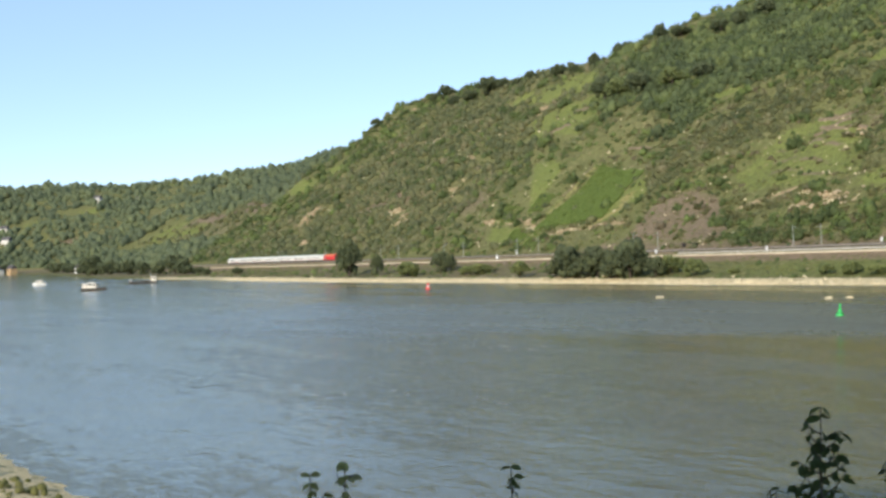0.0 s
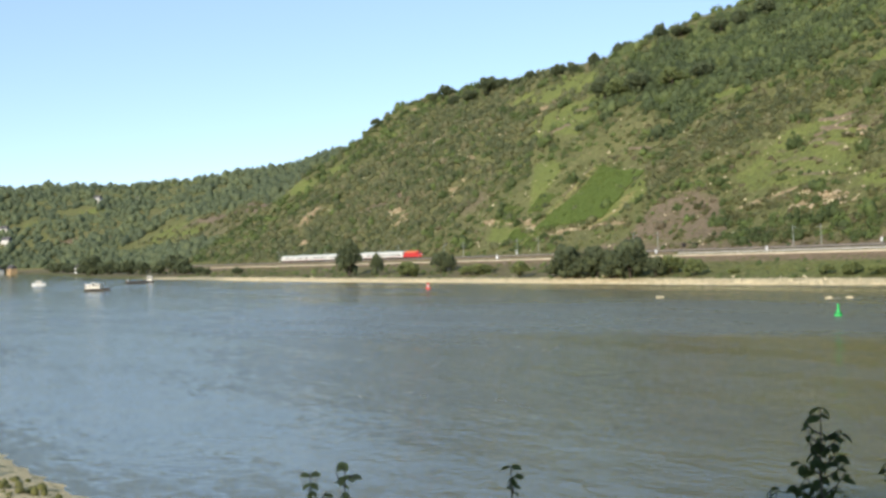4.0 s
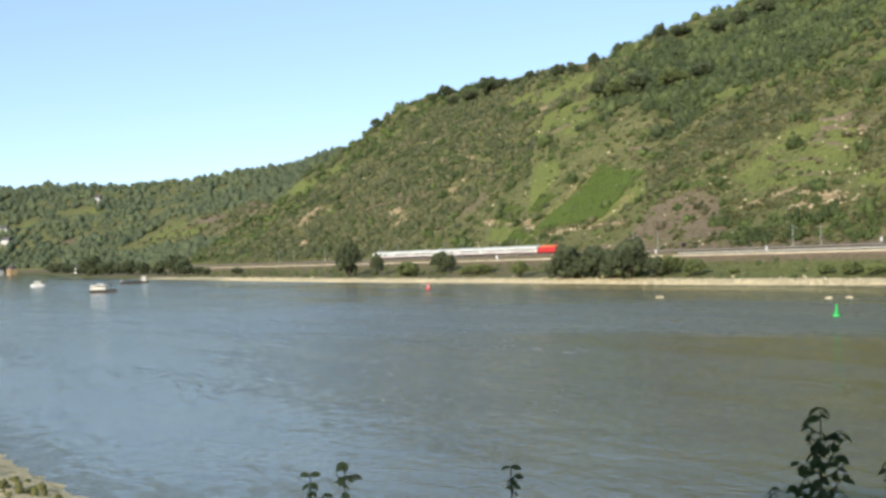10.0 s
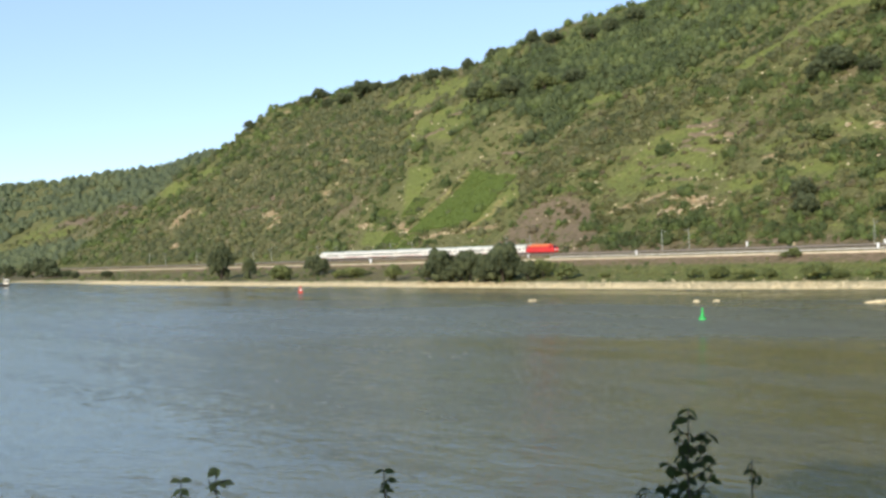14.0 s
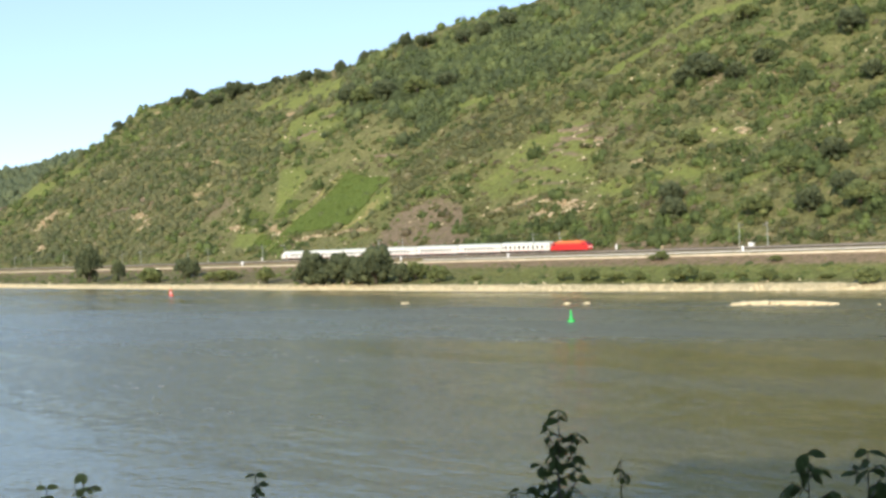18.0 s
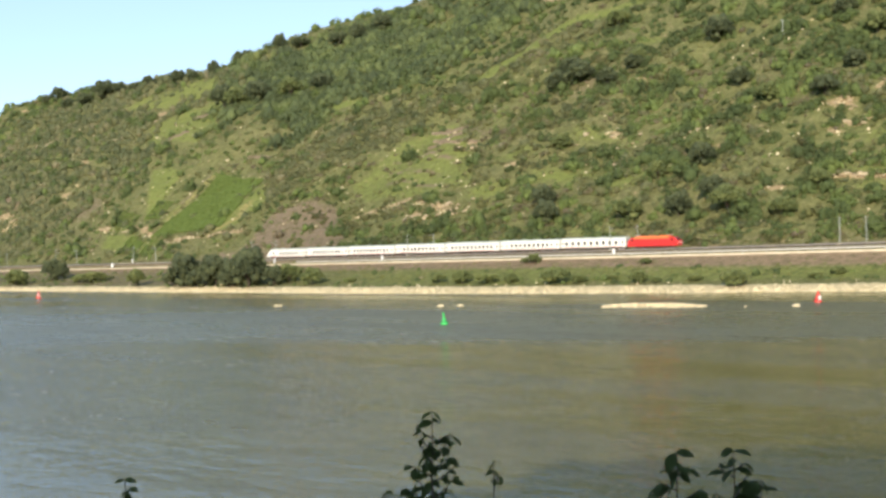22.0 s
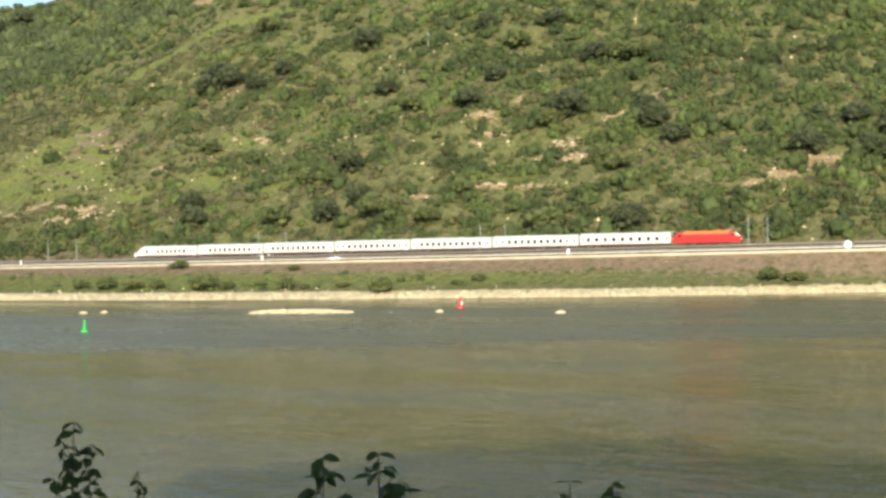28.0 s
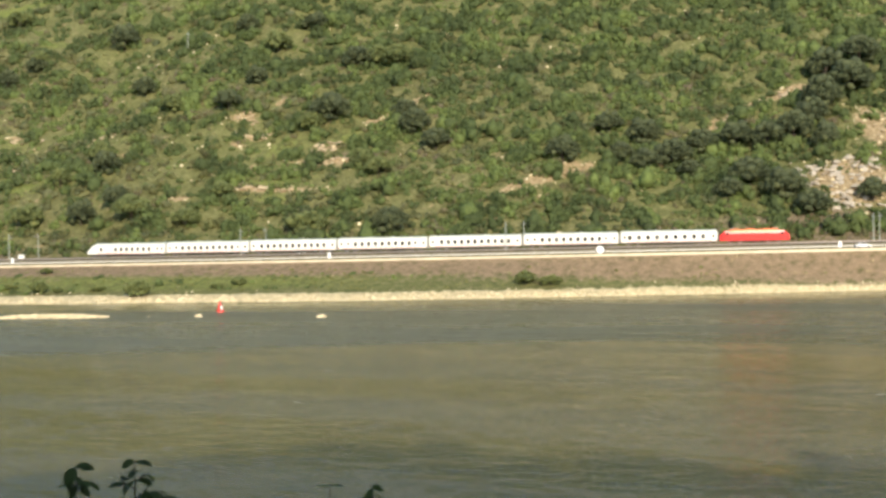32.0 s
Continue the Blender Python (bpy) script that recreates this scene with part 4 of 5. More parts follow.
# dark boxes at the foot of the scree
case = empty("equipment_box", "dark box at the foot of the slope", "equipment box", "dark boxes beside the track", stand(-168, 10.5))
part("body", box(bmesh.new(), -0.9, 0.9, -0.5, 0.5, -0.6, 1.35, 0.05), DARK, case)
part("lid", box(bmesh.new(), -1.0, 1.0, -0.6, 0.6, 1.35, 1.5, 0.04), DARK, case)
copy_thing(case, stand(-160.5, 10.3))


# ---- trees ----
def make_tree(name, seed, spread, label, lumps=46, conical=False, leaf=LEAF):
    r = np.random.default_rng(seed)
    ob = empty(name, label, "tree" if spread < 1.2 else "bush", m=pose(0, 0, -50))
    bm = rod(bmesh.new(), (0, 0, -0.08), (0, 0, 0.42), 0.03, 0.02, 8)
    part("trunk", bm, BARK, ob)
    bm = bmesh.new()
    for i in range(5):
        a = r.uniform(0, 6.28)
        rod(bm, (0, 0, 0.16 + 0.05 * i), (math.cos(a) * 0.24 * spread, math.sin(a) * 0.24 * spread, 0.42 + 0.07 * i), 0.014, 0.006, 5)
    part("limbs", bm, BARK, ob)
    vs, ts, o = [], [], 0
    boughs = [(r.uniform(0, 6.28), 0.92 - 0.1 * i + r.uniform(-0.05, 0.05)) for i in range(7)]
    for i in range(lumps):
        v, t = lump(r, 1, 0.4)
        turn, h = boughs[i % 7]
        h = min(0.95, max(0.14, h + r.normal(0, 0.1)))
        wide = (1.05 - h) * 0.55 if conical else math.sqrt(max(0.0, 1 - ((h - 0.5) / 0.52) ** 2)) * 0.36
        a, d = (turn + r.normal(0, 0.5) if i % 3 else r.uniform(0, 6.28)), r.uniform(0.3, 1.15) * wide * spread
        k = r.uniform(0.08, 0.16)
        vs.append(v * (k * spread, k * spread, k) + (math.cos(a) * d, math.sin(a) * d, h * 0.86)), ts.append(t + o)
        o += len(v)
    v, t = leaves(r, 900, 0.46, 0.034)
    vs.append(v * (spread, spread, 1) + (0, 0, 0.48)), ts.append(t + o)
    piece("crown", many("crown", np.concatenate(vs), np.concatenate(ts), [leaf]), ob)
    return ob


TREES = [make_tree("tree", 20 + i, 1.0, "dark green broadleaved tree on the slope") for i in range(4)]
ROUND = [make_tree("bush", 40 + i, 1.45, "rounded dark green bush") for i in range(4)]
MIDTREES = [make_tree("tree", 80 + i, 1.0, "green broadleaved tree on the slope", leaf=MIDLEAF) for i in range(3)]
MIDBUSH = [make_tree("bush", 70 + i, 1.45, "rounded green bush with dense leaves", 44, leaf=MIDLEAF) for i in range(3)]
PALEBUSH = [make_tree("bush", 50 + i, 1.45, "loose light green bush", 40, leaf=FRESHLEAF) for i in range(3)]
TALL = make_tree("tree", 60, 0.75, "tall dark conical tree on the river bank", 40, True)


def plant(base, spots, label, group):
    for i, (s, v, w, h) in enumerate(spots):
        b = base[i % len(base)]
        spread = 0.75 if b is TALL else (1.0 if b in TREES or b in MIDTREES else 1.45)
        x, y = place(s, v)
        m = pose(float(x), float(y), float(ground_z(s, v)) - 0.03 * h, 0, 0, 137 * i % 360) @ Matrix.Diagonal((w / spread / 0.95, w / spread / 0.95, h / 0.98, 1))
        tagged(copy_thing(b, m), label, group=group)


plant(TREES, ((-862, 172, 9, 9.6), (-800, 208, 10, 9.6), (-779, 210, 14, 11.9), (-740, 202, 12, 9.6), (-694, 196, 13, 10.8), (-668, 200, 18, 15), (-655, 205, 10, 9.6), (-632, 206, 9, 8.6),
              (-612, 206, 8, 7.6), (-570, 206, 12, 10.8), (-552, 207, 8, 7.6), (-532, 211, 8, 10.8), (-520, 224, 9, 9.6), (-495, 214, 10, 8.6), (-461, 215, 9, 11.9), (-440, 216, 12, 8.6),
              (-405, 220, 13, 9.6), (-392, 224, 11, 12.9), (-372, 228, 14, 10.8)), "dark tree on the skyline of the ridge", "trees along the ridge")
plant([TALL], ((-362, -54, 12, 20.5), (-337, -50, 6.5, 12)), "tall dark conical tree on the river bank", "trees on the river bank")
plant(TREES, ((-287, -40, 9, 11), (-282, -38, 6, 9), (-160, -49.6, 13, 13.5), (-166, -45, 10, 11), (-144, -46.9, 12, 12.5), (-152, -43, 10, 12), (-120, -49.7, 14, 15), (-127, -45, 11, 14.5), (-110, -46, 8, 8), (-172, -48, 8, 6.5), (-136, -45, 10, 10), (-131, -49, 9, 7), (-152, -50, 9, 7)),
      "dark green tree on the river bank", "trees on the river bank")
plant(MIDBUSH, ((-295, -53.3, 10, 8), (-303, -50, 6, 5), (-195, -50.5, 7, 8), (-108, -41, 9, 7.5), (-91, -44, 8, 6.4), (-33, -41.5, 5, 3.8), (-23, -41.5, 6, 4.8), (-4, -41, 4.4, 3.4), (13, -41.5, 8.4, 5.6),
              (20, -40, 4.6, 3), (40, -40, 5, 4), (45, -39, 3, 2), (70, -42, 6.6, 5), (-13, -19, 4.6, 3.4), (-17, -19, 2.8, 1.8), (93, -30, 4, 2.6), (168, -28.5, 5.4, 4.2), (31, -22, 3.4, 2.2)),
      "rounded green bush on the grassy river bank", "bushes on the river bank")
plant(PALEBUSH, ((-243, -43.4, 12, 5.4), (-254, -44, 7, 4), (-76, -40, 4, 2), (-13, -41.5, 7, 3.6), (-7, -38, 4, 2), (29, -36, 3.4, 1.7), (56, -37, 4, 2),
                 (88, -33, 3.6, 1.6), (174, -28, 6, 2.8), (-190, -36, 6, 3), (-140, -30, 8, 3)),
      "loose light green bush on the grassy river bank", "light bushes on the river bank")
plant(TREES, ((172, 48, 10, 10), (187, 65, 9, 8), (199, 60, 11, 9), (208, 50, 11, 9), (199, 46, 9, 8), (218, 56, 10, 9), (230, 60, 11, 9), (240, 57, 10, 9), (250, 62, 11, 11),
              (231, 35, 12, 10), (240, 27, 12, 10), (247, 20, 10, 8), (224, 30, 9, 7), (263, 76, 13, 13), (276, 84, 14, 13), (270, 96, 12, 12), (284, 98, 13, 12), (266, 26, 8, 8),
              (259, 55, 8, 10), (258, 70, 10, 10), (191, 50, 8, 7), (213, 42, 8, 6), (-51, 144, 12, 12), (-116, 112, 11, 10), (-121, 127, 12, 10), (-108, 118, 12, 11), (-44, 24, 9, 9), (-54, 34, 9, 9)),
      "dark green tree on the scrubby slope", "trees on the slope")
plant([q for pair in zip(MIDTREES, TREES) for q in pair], ((87, 116, 9, 9), (6, 50, 9, 9), (0, 56, 8, 9), (-91, 116, 9, 9), (-87, 132, 8, 8), (38, 105, 8, 7), (-75, 69, 8, 7), (117, 67, 10, 9), (103, 50, 7, 7), (127, 58, 9, 8),
              (-7, 23, 10, 9), (13, 24, 9, 9), (32, 24, 12, 10), (22, 31, 9, 9), (-9, 44, 7, 7), (-424, 145, 16, 15), (-408, 143, 14, 13), (-389, 145, 16, 14), (-362, 149, 14, 13),
              (-336, 151, 14, 12)),
      "broad green tree on the scrubby slope", "trees on the slope")
plant([q for pair in zip(MIDBUSH, ROUND) for q in pair], ((-130, 169, 11, 9), (-17, 110, 9, 8), (10, 88, 9, 7), (36, 85, 10, 8), (53, 21, 9, 7), (82, 76, 14, 11), (76, 73, 9, 7), (79, 115, 12, 9), (97, 113, 12, 9), (111, 76, 10, 8), (110, 46, 8, 7),
              (45, 147, 11, 9), (95, 18, 12, 8), (12, 146, 9, 8), (36, 129, 10, 9), (122, 16.5, 11, 9), (58, 36, 8, 6), (-86, 129, 9, 7)),
      "rounded dense green shrub on the scrubby slope", "large shrubs on the slope")
plant(TREES, ((-940, -68, 20, 19), (-958, -64, 15, 12), (-925, -60, 13, 11), (-1010, -68, 16, 9), (-1050, -62, 16, 10), (-1150, -66, 16, 10), (-890, -58, 14, 13), (-850, -54, 12, 10), (-822, -50, 10, 9),
              (-805, -54, 12, 13), (-770, -50, 12, 11), (-742, -46, 9, 8), (-715, -48, 12, 12), (-688, -46, 15, 16), (-676, -44, 12, 12), (-655, -46, 10, 7), (-1190, -70, 18, 10), (-1240, -72, 20, 12),
              (-1300, -70, 20, 11), (-1440, -76, 22, 12), (-1500, -72, 24, 12), (-630, -46, 8, 6), (-612, -47, 6, 5), (-560, -44, 7, 5)),
      "greyish-green tree at the distant water's edge", "trees on the distant shore")
for b in (*TREES, *ROUND, *MIDTREES, *MIDBUSH, *PALEBUSH, TALL):
    for o in (*b.children, b):
        bpy.data.objects.remove(o)


# ---- rocks ----
def boulders(r, spots, flat=0.7):
    """Angular stones: x, y, z and size for each."""
    vs, ts, o = [], [], 0
    for x, y, z, k in spots:
        v, t = lump(r, 1, 0.25)
        vs.append(v * k * (r.uniform(0.7, 1.3), r.uniform(0.7, 1.3), r.uniform(0.5, 0.9) * flat) + (x, y, z)), ts.append(t + o)
        o += len(v)
    return np.concatenate(vs), np.concatenate(ts)


r = np.random.default_rng(8)
ROCKS = {m.name: [many("rock", *boulders(r, [(0, 0, 0, 1.0)]), [m], False) for i in range(6)] for m in (ROCK, GREYROCK, STONE)}
for s, v, rs, rv, count, mat in ((-674, 150, 9, 6, 18, ROCK), (-828, 199, 8, 5, 14, ROCK), (-521, 104, 5, 4, 10, ROCK), (-527, 134, 4, 3, 8, ROCK), (-519, 161, 7, 4, 14, ROCK), (-700, 60, 9, 9, 40, ROCK), (-664, 41, 8, 8, 34, ROCK), (-630, 28, 7, 6, 20, ROCK),
                                 (-508, 46, 12, 7, 22, ROCK), (-600, 20, 10, 4, 14, ROCK), (-845, 60, 8, 5, 10, ROCK), (-110, 37, 16, 5, 36, ROCK), (85, 62, 6, 4, 16, ROCK), (56, 73, 5, 2, 10, ROCK), (45, 82, 6, 3, 12, ROCK),
                                 (54, 95, 4, 2.5, 9, ROCK), (-17, 81, 7, 4, 14, ROCK), (259, 35, 14, 13, 130, GREYROCK), (283, 66, 8, 9, 24, ROCK), (72, 41.5, 12, 0.8, 22, ROCK), (88, 54, 12, 0.8, 18, ROCK), (110, 87, 6, 6, 12, ROCK),
                                 (-148, 84, 9, 2, 12, ROCK), (230, 76, 6, 4, 14, ROCK), (252, 91, 6, 4, 12, ROCK), (-60, 80, 14, 8, 14, ROCK), (-30, 60, 12, 8, 12, ROCK)):
    pts = []
    for i in range(count):
        a, b = s + r.uniform(-rs, rs), v + r.uniform(-rv, rv)
        x, y = place(a, b)
        k = r.uniform(0.5, 1.7) * (1.25 if mat is GREYROCK else 1.0)
        pts.append((float(x), float(y), float(ground_z(a, b)) + 0.15 * k, k))
    word = "grey broken cliff of weathered rock" if mat is GREYROCK else "pale weathered rock outcrop on the slope"
    crag = empty("rock_outcrop", word, "rock outcrop", "rock outcrops on the slope", stand(s, v))
    back = crag.matrix_world.inverted()
    for x, y, z, k in pts:
        b = piece("rock", ROCKS[mat.name][r.integers(6)], crag)
        b.matrix_local = back @ pose(x, y, z, r.uniform(-25, 25), r.uniform(-25, 25), r.uniform(0, 360)) @ Matrix.Diagonal((k * r.uniform(0.8, 1.3), k, k * r.uniform(0.8, 1.2), 1))
pts = []
for i in range(5200):
    s = r.uniform(-520, 330)
    v = float(shore_v(s)) + abs(r.normal(0, 1)) * 0.11 * (-15 - float(shore_v(s))) - 0.5
    x, y = place(s, v)
    k = r.uniform(0.18, 0.5)
    pts.append((float(x), float(y), float(ground_z(s, v)) + 0.05, k))
pebble_v, pebble_t = np.array([(1, 0, 0), (-1, 0, 0), (0, 1, 0), (0, -1, 0), (0, 0, 0.8), (0, 0, -0.6)]), np.array([(0, 2, 4), (2, 1, 4), (1, 3, 4), (3, 0, 4), (2, 0, 5), (1, 2, 5), (3, 1, 5), (0, 3, 5)])
ve = np.concatenate([(pebble_v + r.normal(0, 0.2, pebble_v.shape)) * k + (x, y, z) for x, y, z, k in pts])
tr = np.concatenate([pebble_t + 6 * i for i in range(len(pts))])
tagged(new("shore_stones", many("shore_stones", ve, tr, [STONE], False)), "pale loose stones along the waterline", "stones", kind="stuff")
for s0, v0, word in ((-158, 87, 34), (-175, 101, 26), (-168, 94, 22), (-438, 120, 30), (-430, 136, 26), (-320, 96, 24)):
    bm = bmesh.new()
    rings = []
    for s in np.arange(s0 - word / 2, s0 + word / 2, 1.5):
        v = v0 + 0.6 * noise.noise((s / 9, 3.3, 0))
        x, y = place(s, v)
        xb, yb = place(s, v + 0.7)
        z, top = float(ground_z(s, v)), 1.3 + 0.35 * noise.noise((s / 2.5, 1.3, 5))
        rings.append([(float(x), float(y), z - 0.6), (float(x), float(y), z + top), (float(xb), float(yb), z + top), (float(xb), float(yb), z - 0.6)])
    whole("terrace_wall", loft(bm, rings), DRYWALL, "old dry stone terrace wall on the slope", "wall", "terrace walls")

boulder = empty("rock_outcrop", "large white boulder under the trees by the water", "rock", m=stand(-136, -49))
for dx, k in ((0, 1.6), (1.5, 1.1), (-1.6, 0.9)):
    piece("rock", ROCKS[STONE.name][2], boulder).matrix_local = pose(dx, 0, 0.8 * k, 0, 0, 60 * dx) @ Matrix.Diagonal((k, k, k * 1.3, 1))

# rocks standing out of the river
RIVER_ROCKS = ((58.0, 394.1, 1.5, 3), (92.4, 351.8, 1.6, 4), (96.8, 349.6, 1.4, 3), (152.0, 280.1, 1.8, 5), (167.1, 255.5, 1.7, 4), (143.7, 287.4, 0.7, 2))
for x, y, w, n in RIVER_ROCKS:
    ob = empty("river_rock", "pale flat rocks standing out of the river", "rock", "rocks in the river", pose(x, y, 0))
    for i in range(n):
        k = r.uniform(0.6, 1.0) * min(1.3, w / 2)
        b = piece("rock", ROCKS[STONE.name][r.integers(6)], ob)
        b.matrix_local = pose(r.uniform(-w, w) * 0.5, r.uniform(-0.6, 0.6), 0.05, 0, 0, r.uniform(0, 360)) @ Matrix.Diagonal((k * 1.1, k, k * 1.35, 1))
pts = []
for i in range(900):
    u, c = r.uniform(-1, 1), r.normal(0, 1)
    x, y = 129.0 + u * 8.0 + c * 0.9, 304.0 - u * 9.3 + c * 0.8
    pts.append((x, y, 0.1 + 0.7 * max(0.0, 1 - abs(c) / 1.6) * (1 - u * u) ** 0.5, r.uniform(0.18, 0.42)))
ve, tr = boulders(r, pts, 0.9)
tagged(new("gravel_bar", many("gravel_bar", ve, tr, [STONE], False)), "long pale gravel bar just above the water", "gravel bar", kind="stuff")

pts = []
while len(pts) < 1500:
    s, v = r.uniform(-720, 320), r.uniform(9, 150)
    i, j = np.searchsorted(S_LINES, s), np.searchsorted(V_LINES, v)
    if r.uniform() < MASKS["bare"][i, j] * 0.9 + 0.04:
        x, y = place(s, v)
        pts.append((float(x), float(y), float(ground_z(s, v)) + 0.1, r.uniform(0.25, 0.8)))
ve = np.concatenate([(pebble_v + r.normal(0, 0.2, pebble_v.shape)) * k + (x, y, z) for x, y, z, k in pts])
tr = np.concatenate([pebble_t + 6 * i for i in range(len(pts))])
tagged(new("slope_stones", many("slope_stones", ve, tr, [STONE], False)), "loose pale stones on the bare slope", "stones", kind="stuff")

# ---- vineyard ----
pts = []
for i in range(36):
    u = i / 35
    a = (VINEYARD[0][0] * (1 - u) + VINEYARD[1][0] * u, VINEYARD[0][1] * (1 - u) + VINEYARD[1][1] * u)
    b = (VINEYARD[3][0] * (1 - u) + VINEYARD[2][0] * u, VINEYARD[3][1] * (1 - u) + VINEYARD[2][1] * u)
    for q in np.linspace(0, 1, 52):
        s, v = a[0] * (1 - q) + b[0] * q + r.normal(0, 0.15), a[1] * (1 - q) + b[1] * q
        x, y = place(s, v)
        pts.append((float(x), float(y), float(ground_z(s, v)) - 0.1, r.uniform(1.1, 1.7), r.uniform(1.2, 1.7)))
for s0, v0, n in ((-372, 36, 9), (-350, 44, 8), (-330, 16, 9), (-305, 14, 6)):
    for i in range(n):
        for q in range(14):
            s, v = s0 + i * 2.1 - q * 0.6, v0 + q * 1.0
            x, y = place(s, v)
            pts.append((float(x), float(y), float(ground_z(s, v)) - 0.1, r.uniform(1.0, 1.5), r.uniform(1.0, 1.5)))
rng = r
stuff("vineyard", TUFTS, pts, VINE, "bright green vineyard rows climbing the slope", "vineyard")

# ---- houses on the distant slope ----
def house(s, v, w, d, h, wall, label, turn=0.0):
    hs = empty("house", label, "house", "houses on the distant slope", stand(s, v, turn))
    bm = box(bmesh.new(), -w / 2, w / 2, -d / 2, d / 2, -3, h)
    part("wall", bm, wall, hs)
    e = 0.5
    bm = loft(bmesh.new(), [[(x, -d / 2 - e, h - 0.3), (x, 0, h + d * 0.45), (x, d / 2 + e, h - 0.3)] for x in (-w / 2 - e, w / 2 + e)])
    part("roof", bm, SLATE, hs)
    pane = None
    for x in (-w * 0.28, 0, w * 0.28):
        for z in np.arange(1.2, h - 1.2, 2.7):
            wd = part("window", box(bmesh.new(), -0.5, 0.5, -0.08, 0.02, 0, 1.3), GLASS, hs) if pane is None else piece("window", pane.data, hs)
            pane = pane or wd
            wd.location = (x, -d / 2, z)
    part("door", box(bmesh.new(), w * 0.38, w * 0.38 + 1.0, -d / 2 - 0.06, -d / 2, 0, 2.1), BARK, hs)
    return hs


house(-1573, 255, 10, 8, 7, PLASTER, "white house with a slate roof among the trees")
house(-1530, 255, 5, 4, 3, PLASTER, "small white house among the trees")
house(-1638, 147, 10, 8, 6, PLASTER, "white house on the distant slope", 10)
house(-1599, 94, 12, 9, 6, PLASTER, "long white house on the distant slope", -8)
house(-1114, -66, 13, 8, 5.5, PLASTER, "white boathouse at the distant water's edge")
house(-1400, -86, 9, 8, 7, OCHRE, "ochre house at the distant water's edge")
house(-1432, -88, 9, 8, 6, PLASTER, "white house at the distant water's edge")

# ---- buoys ----
def buoy(name, paint, x, y, label, spar):
    b = empty(name, label, "buoy", "channel buoys", pose(x, y, 0))
    bm = bmesh.new()
    bmesh.ops.create_cone(bm, cap_ends=True, segments=18, radius1=0.8 if spar else 0.95, radius2=0.7 if spar else 0.8, depth=0.7, matrix=Matrix.Translation((0, 0, 0.2)))
    part("float", bm, paint, b)
    if spar:
        part("cone", rod(bmesh.new(), (0, 0, 0.5), (0, 0, 1.3), 0.5, 0.24, 14), paint, b)
        part("top_mark", rod(bmesh.new(), (0, 0, 1.3), (0, 0, 2.35), 0.2, 0.2, 12), paint, b)
    else:
        part("cone", rod(bmesh.new(), (0, 0, 0.5), (0, 0, 2.0), 0.75, 0.28, 14), paint, b)
        part("top_mark", rod(bmesh.new(), (0, 0, 2.0), (0, 0, 2.6), 0.2, 0.2, 12), paint, b)
        part("panel", box(bmesh.new(), -0.22, 0.22, -0.74, -0.5, 0.62, 1.5, 0.03), SIGNWHITE, b, "pale panel on the buoy's flank")
    part("ring", rod(bmesh.new(), (0, 0, 0.52), (0, 0, 0.6), 0.84, 0.84, 18), DARK, b)
    return b


green_buoy = buoy("buoy", BUOYGREEN, 76.3, 284.0, "green channel buoy with a slim top mark", True)
red_buoy = buoy("buoy", BUOYRED, 163.0, 290.6, "red conical channel buoy", False)
far_buoy = buoy("buoy", BUOYRED, -6.3, 543.0, "small red channel buoy far off", False)


# ---- boats ----
CREAM = plain("boat_cream", (0.8, 0.76, 0.66), 0.5, vary=0.1)
def boat(length, beam, label, cabins, paint):
    b = empty("boat", label, "boat", "boats on the river")
    h = length / 2
    rings = []
    for u, w, z in ((-1.0, 0.8, 0.0), (-0.6, 1.0, 0.0), (0.2, 1.0, 0.0), (0.65, 0.75, 0.15), (0.92, 0.3, 0.35), (1.0, 0.04, 0.45)):
        q = beam / 2 * w
        rings.append([(u * h, -q * 0.7, -0.5), (u * h, -q, 1.25 + z), (u * h, q, 1.25 + z), (u * h, q * 0.7, -0.5)])
    part("hull", loft(bmesh.new(), rings), paint, b)
    part("deck", box(bmesh.new(), -h * 0.9, h * 0.6, -beam * 0.4, beam * 0.4, 1.2, 1.32), HULL, b, "dark planked deck")
    for c0, c1, ch in cabins:
        part("cabin", box(bmesh.new(), c0 * h, c1 * h, -beam * 0.36, beam * 0.36, 1.08, 1.08 + ch, 0.12), CREAM, b)
        part("cabin_roof", box(bmesh.new(), c0 * h - 0.2, c1 * h + 0.2, -beam * 0.4, beam * 0.4, 1.08 + ch, 1.2 + ch, 0.04), SIGNWHITE, b, "white cabin roof")
        n = max(2, int((c1 - c0) * h / 1.6))
        for i in range(n):
            x = (c0 + (c1 - c0) * (i + 0.5) / n) * h
            for y in (-beam * 0.365, beam * 0.345):
                part("window", box(bmesh.new(), x - 0.4, x + 0.4, y, y + beam * 0.02, 1.08 + ch * 0.45, 1.08 + ch * 0.85), GLASS, b)
    c0, c1, ch = cabins[0]
    part("mast", rod(bmesh.new(), (c0 * h, 0, 1.0 + ch), (c0 * h, 0, 3.0 + ch), 0.06), STEEL, b)
    return b


cruiser = boat(14.5, 4.2, "motor cruiser with a dark hull and stepped cream cabins", ((-0.92, -0.4, 2.3), (-0.38, -0.08, 3.1), (-0.06, 0.3, 2.5)), HULL)
launch = boat(8.5, 3.0, "small white motor boat with a dark deck", ((-0.5, 0.5, 2.0),), SIGNWHITE)
barge = boat(17.0, 4.0, "low dark barge with a white cabin", ((0.55, 0.9, 2.8), (-0.95, -0.8, 1.2)), HULL)


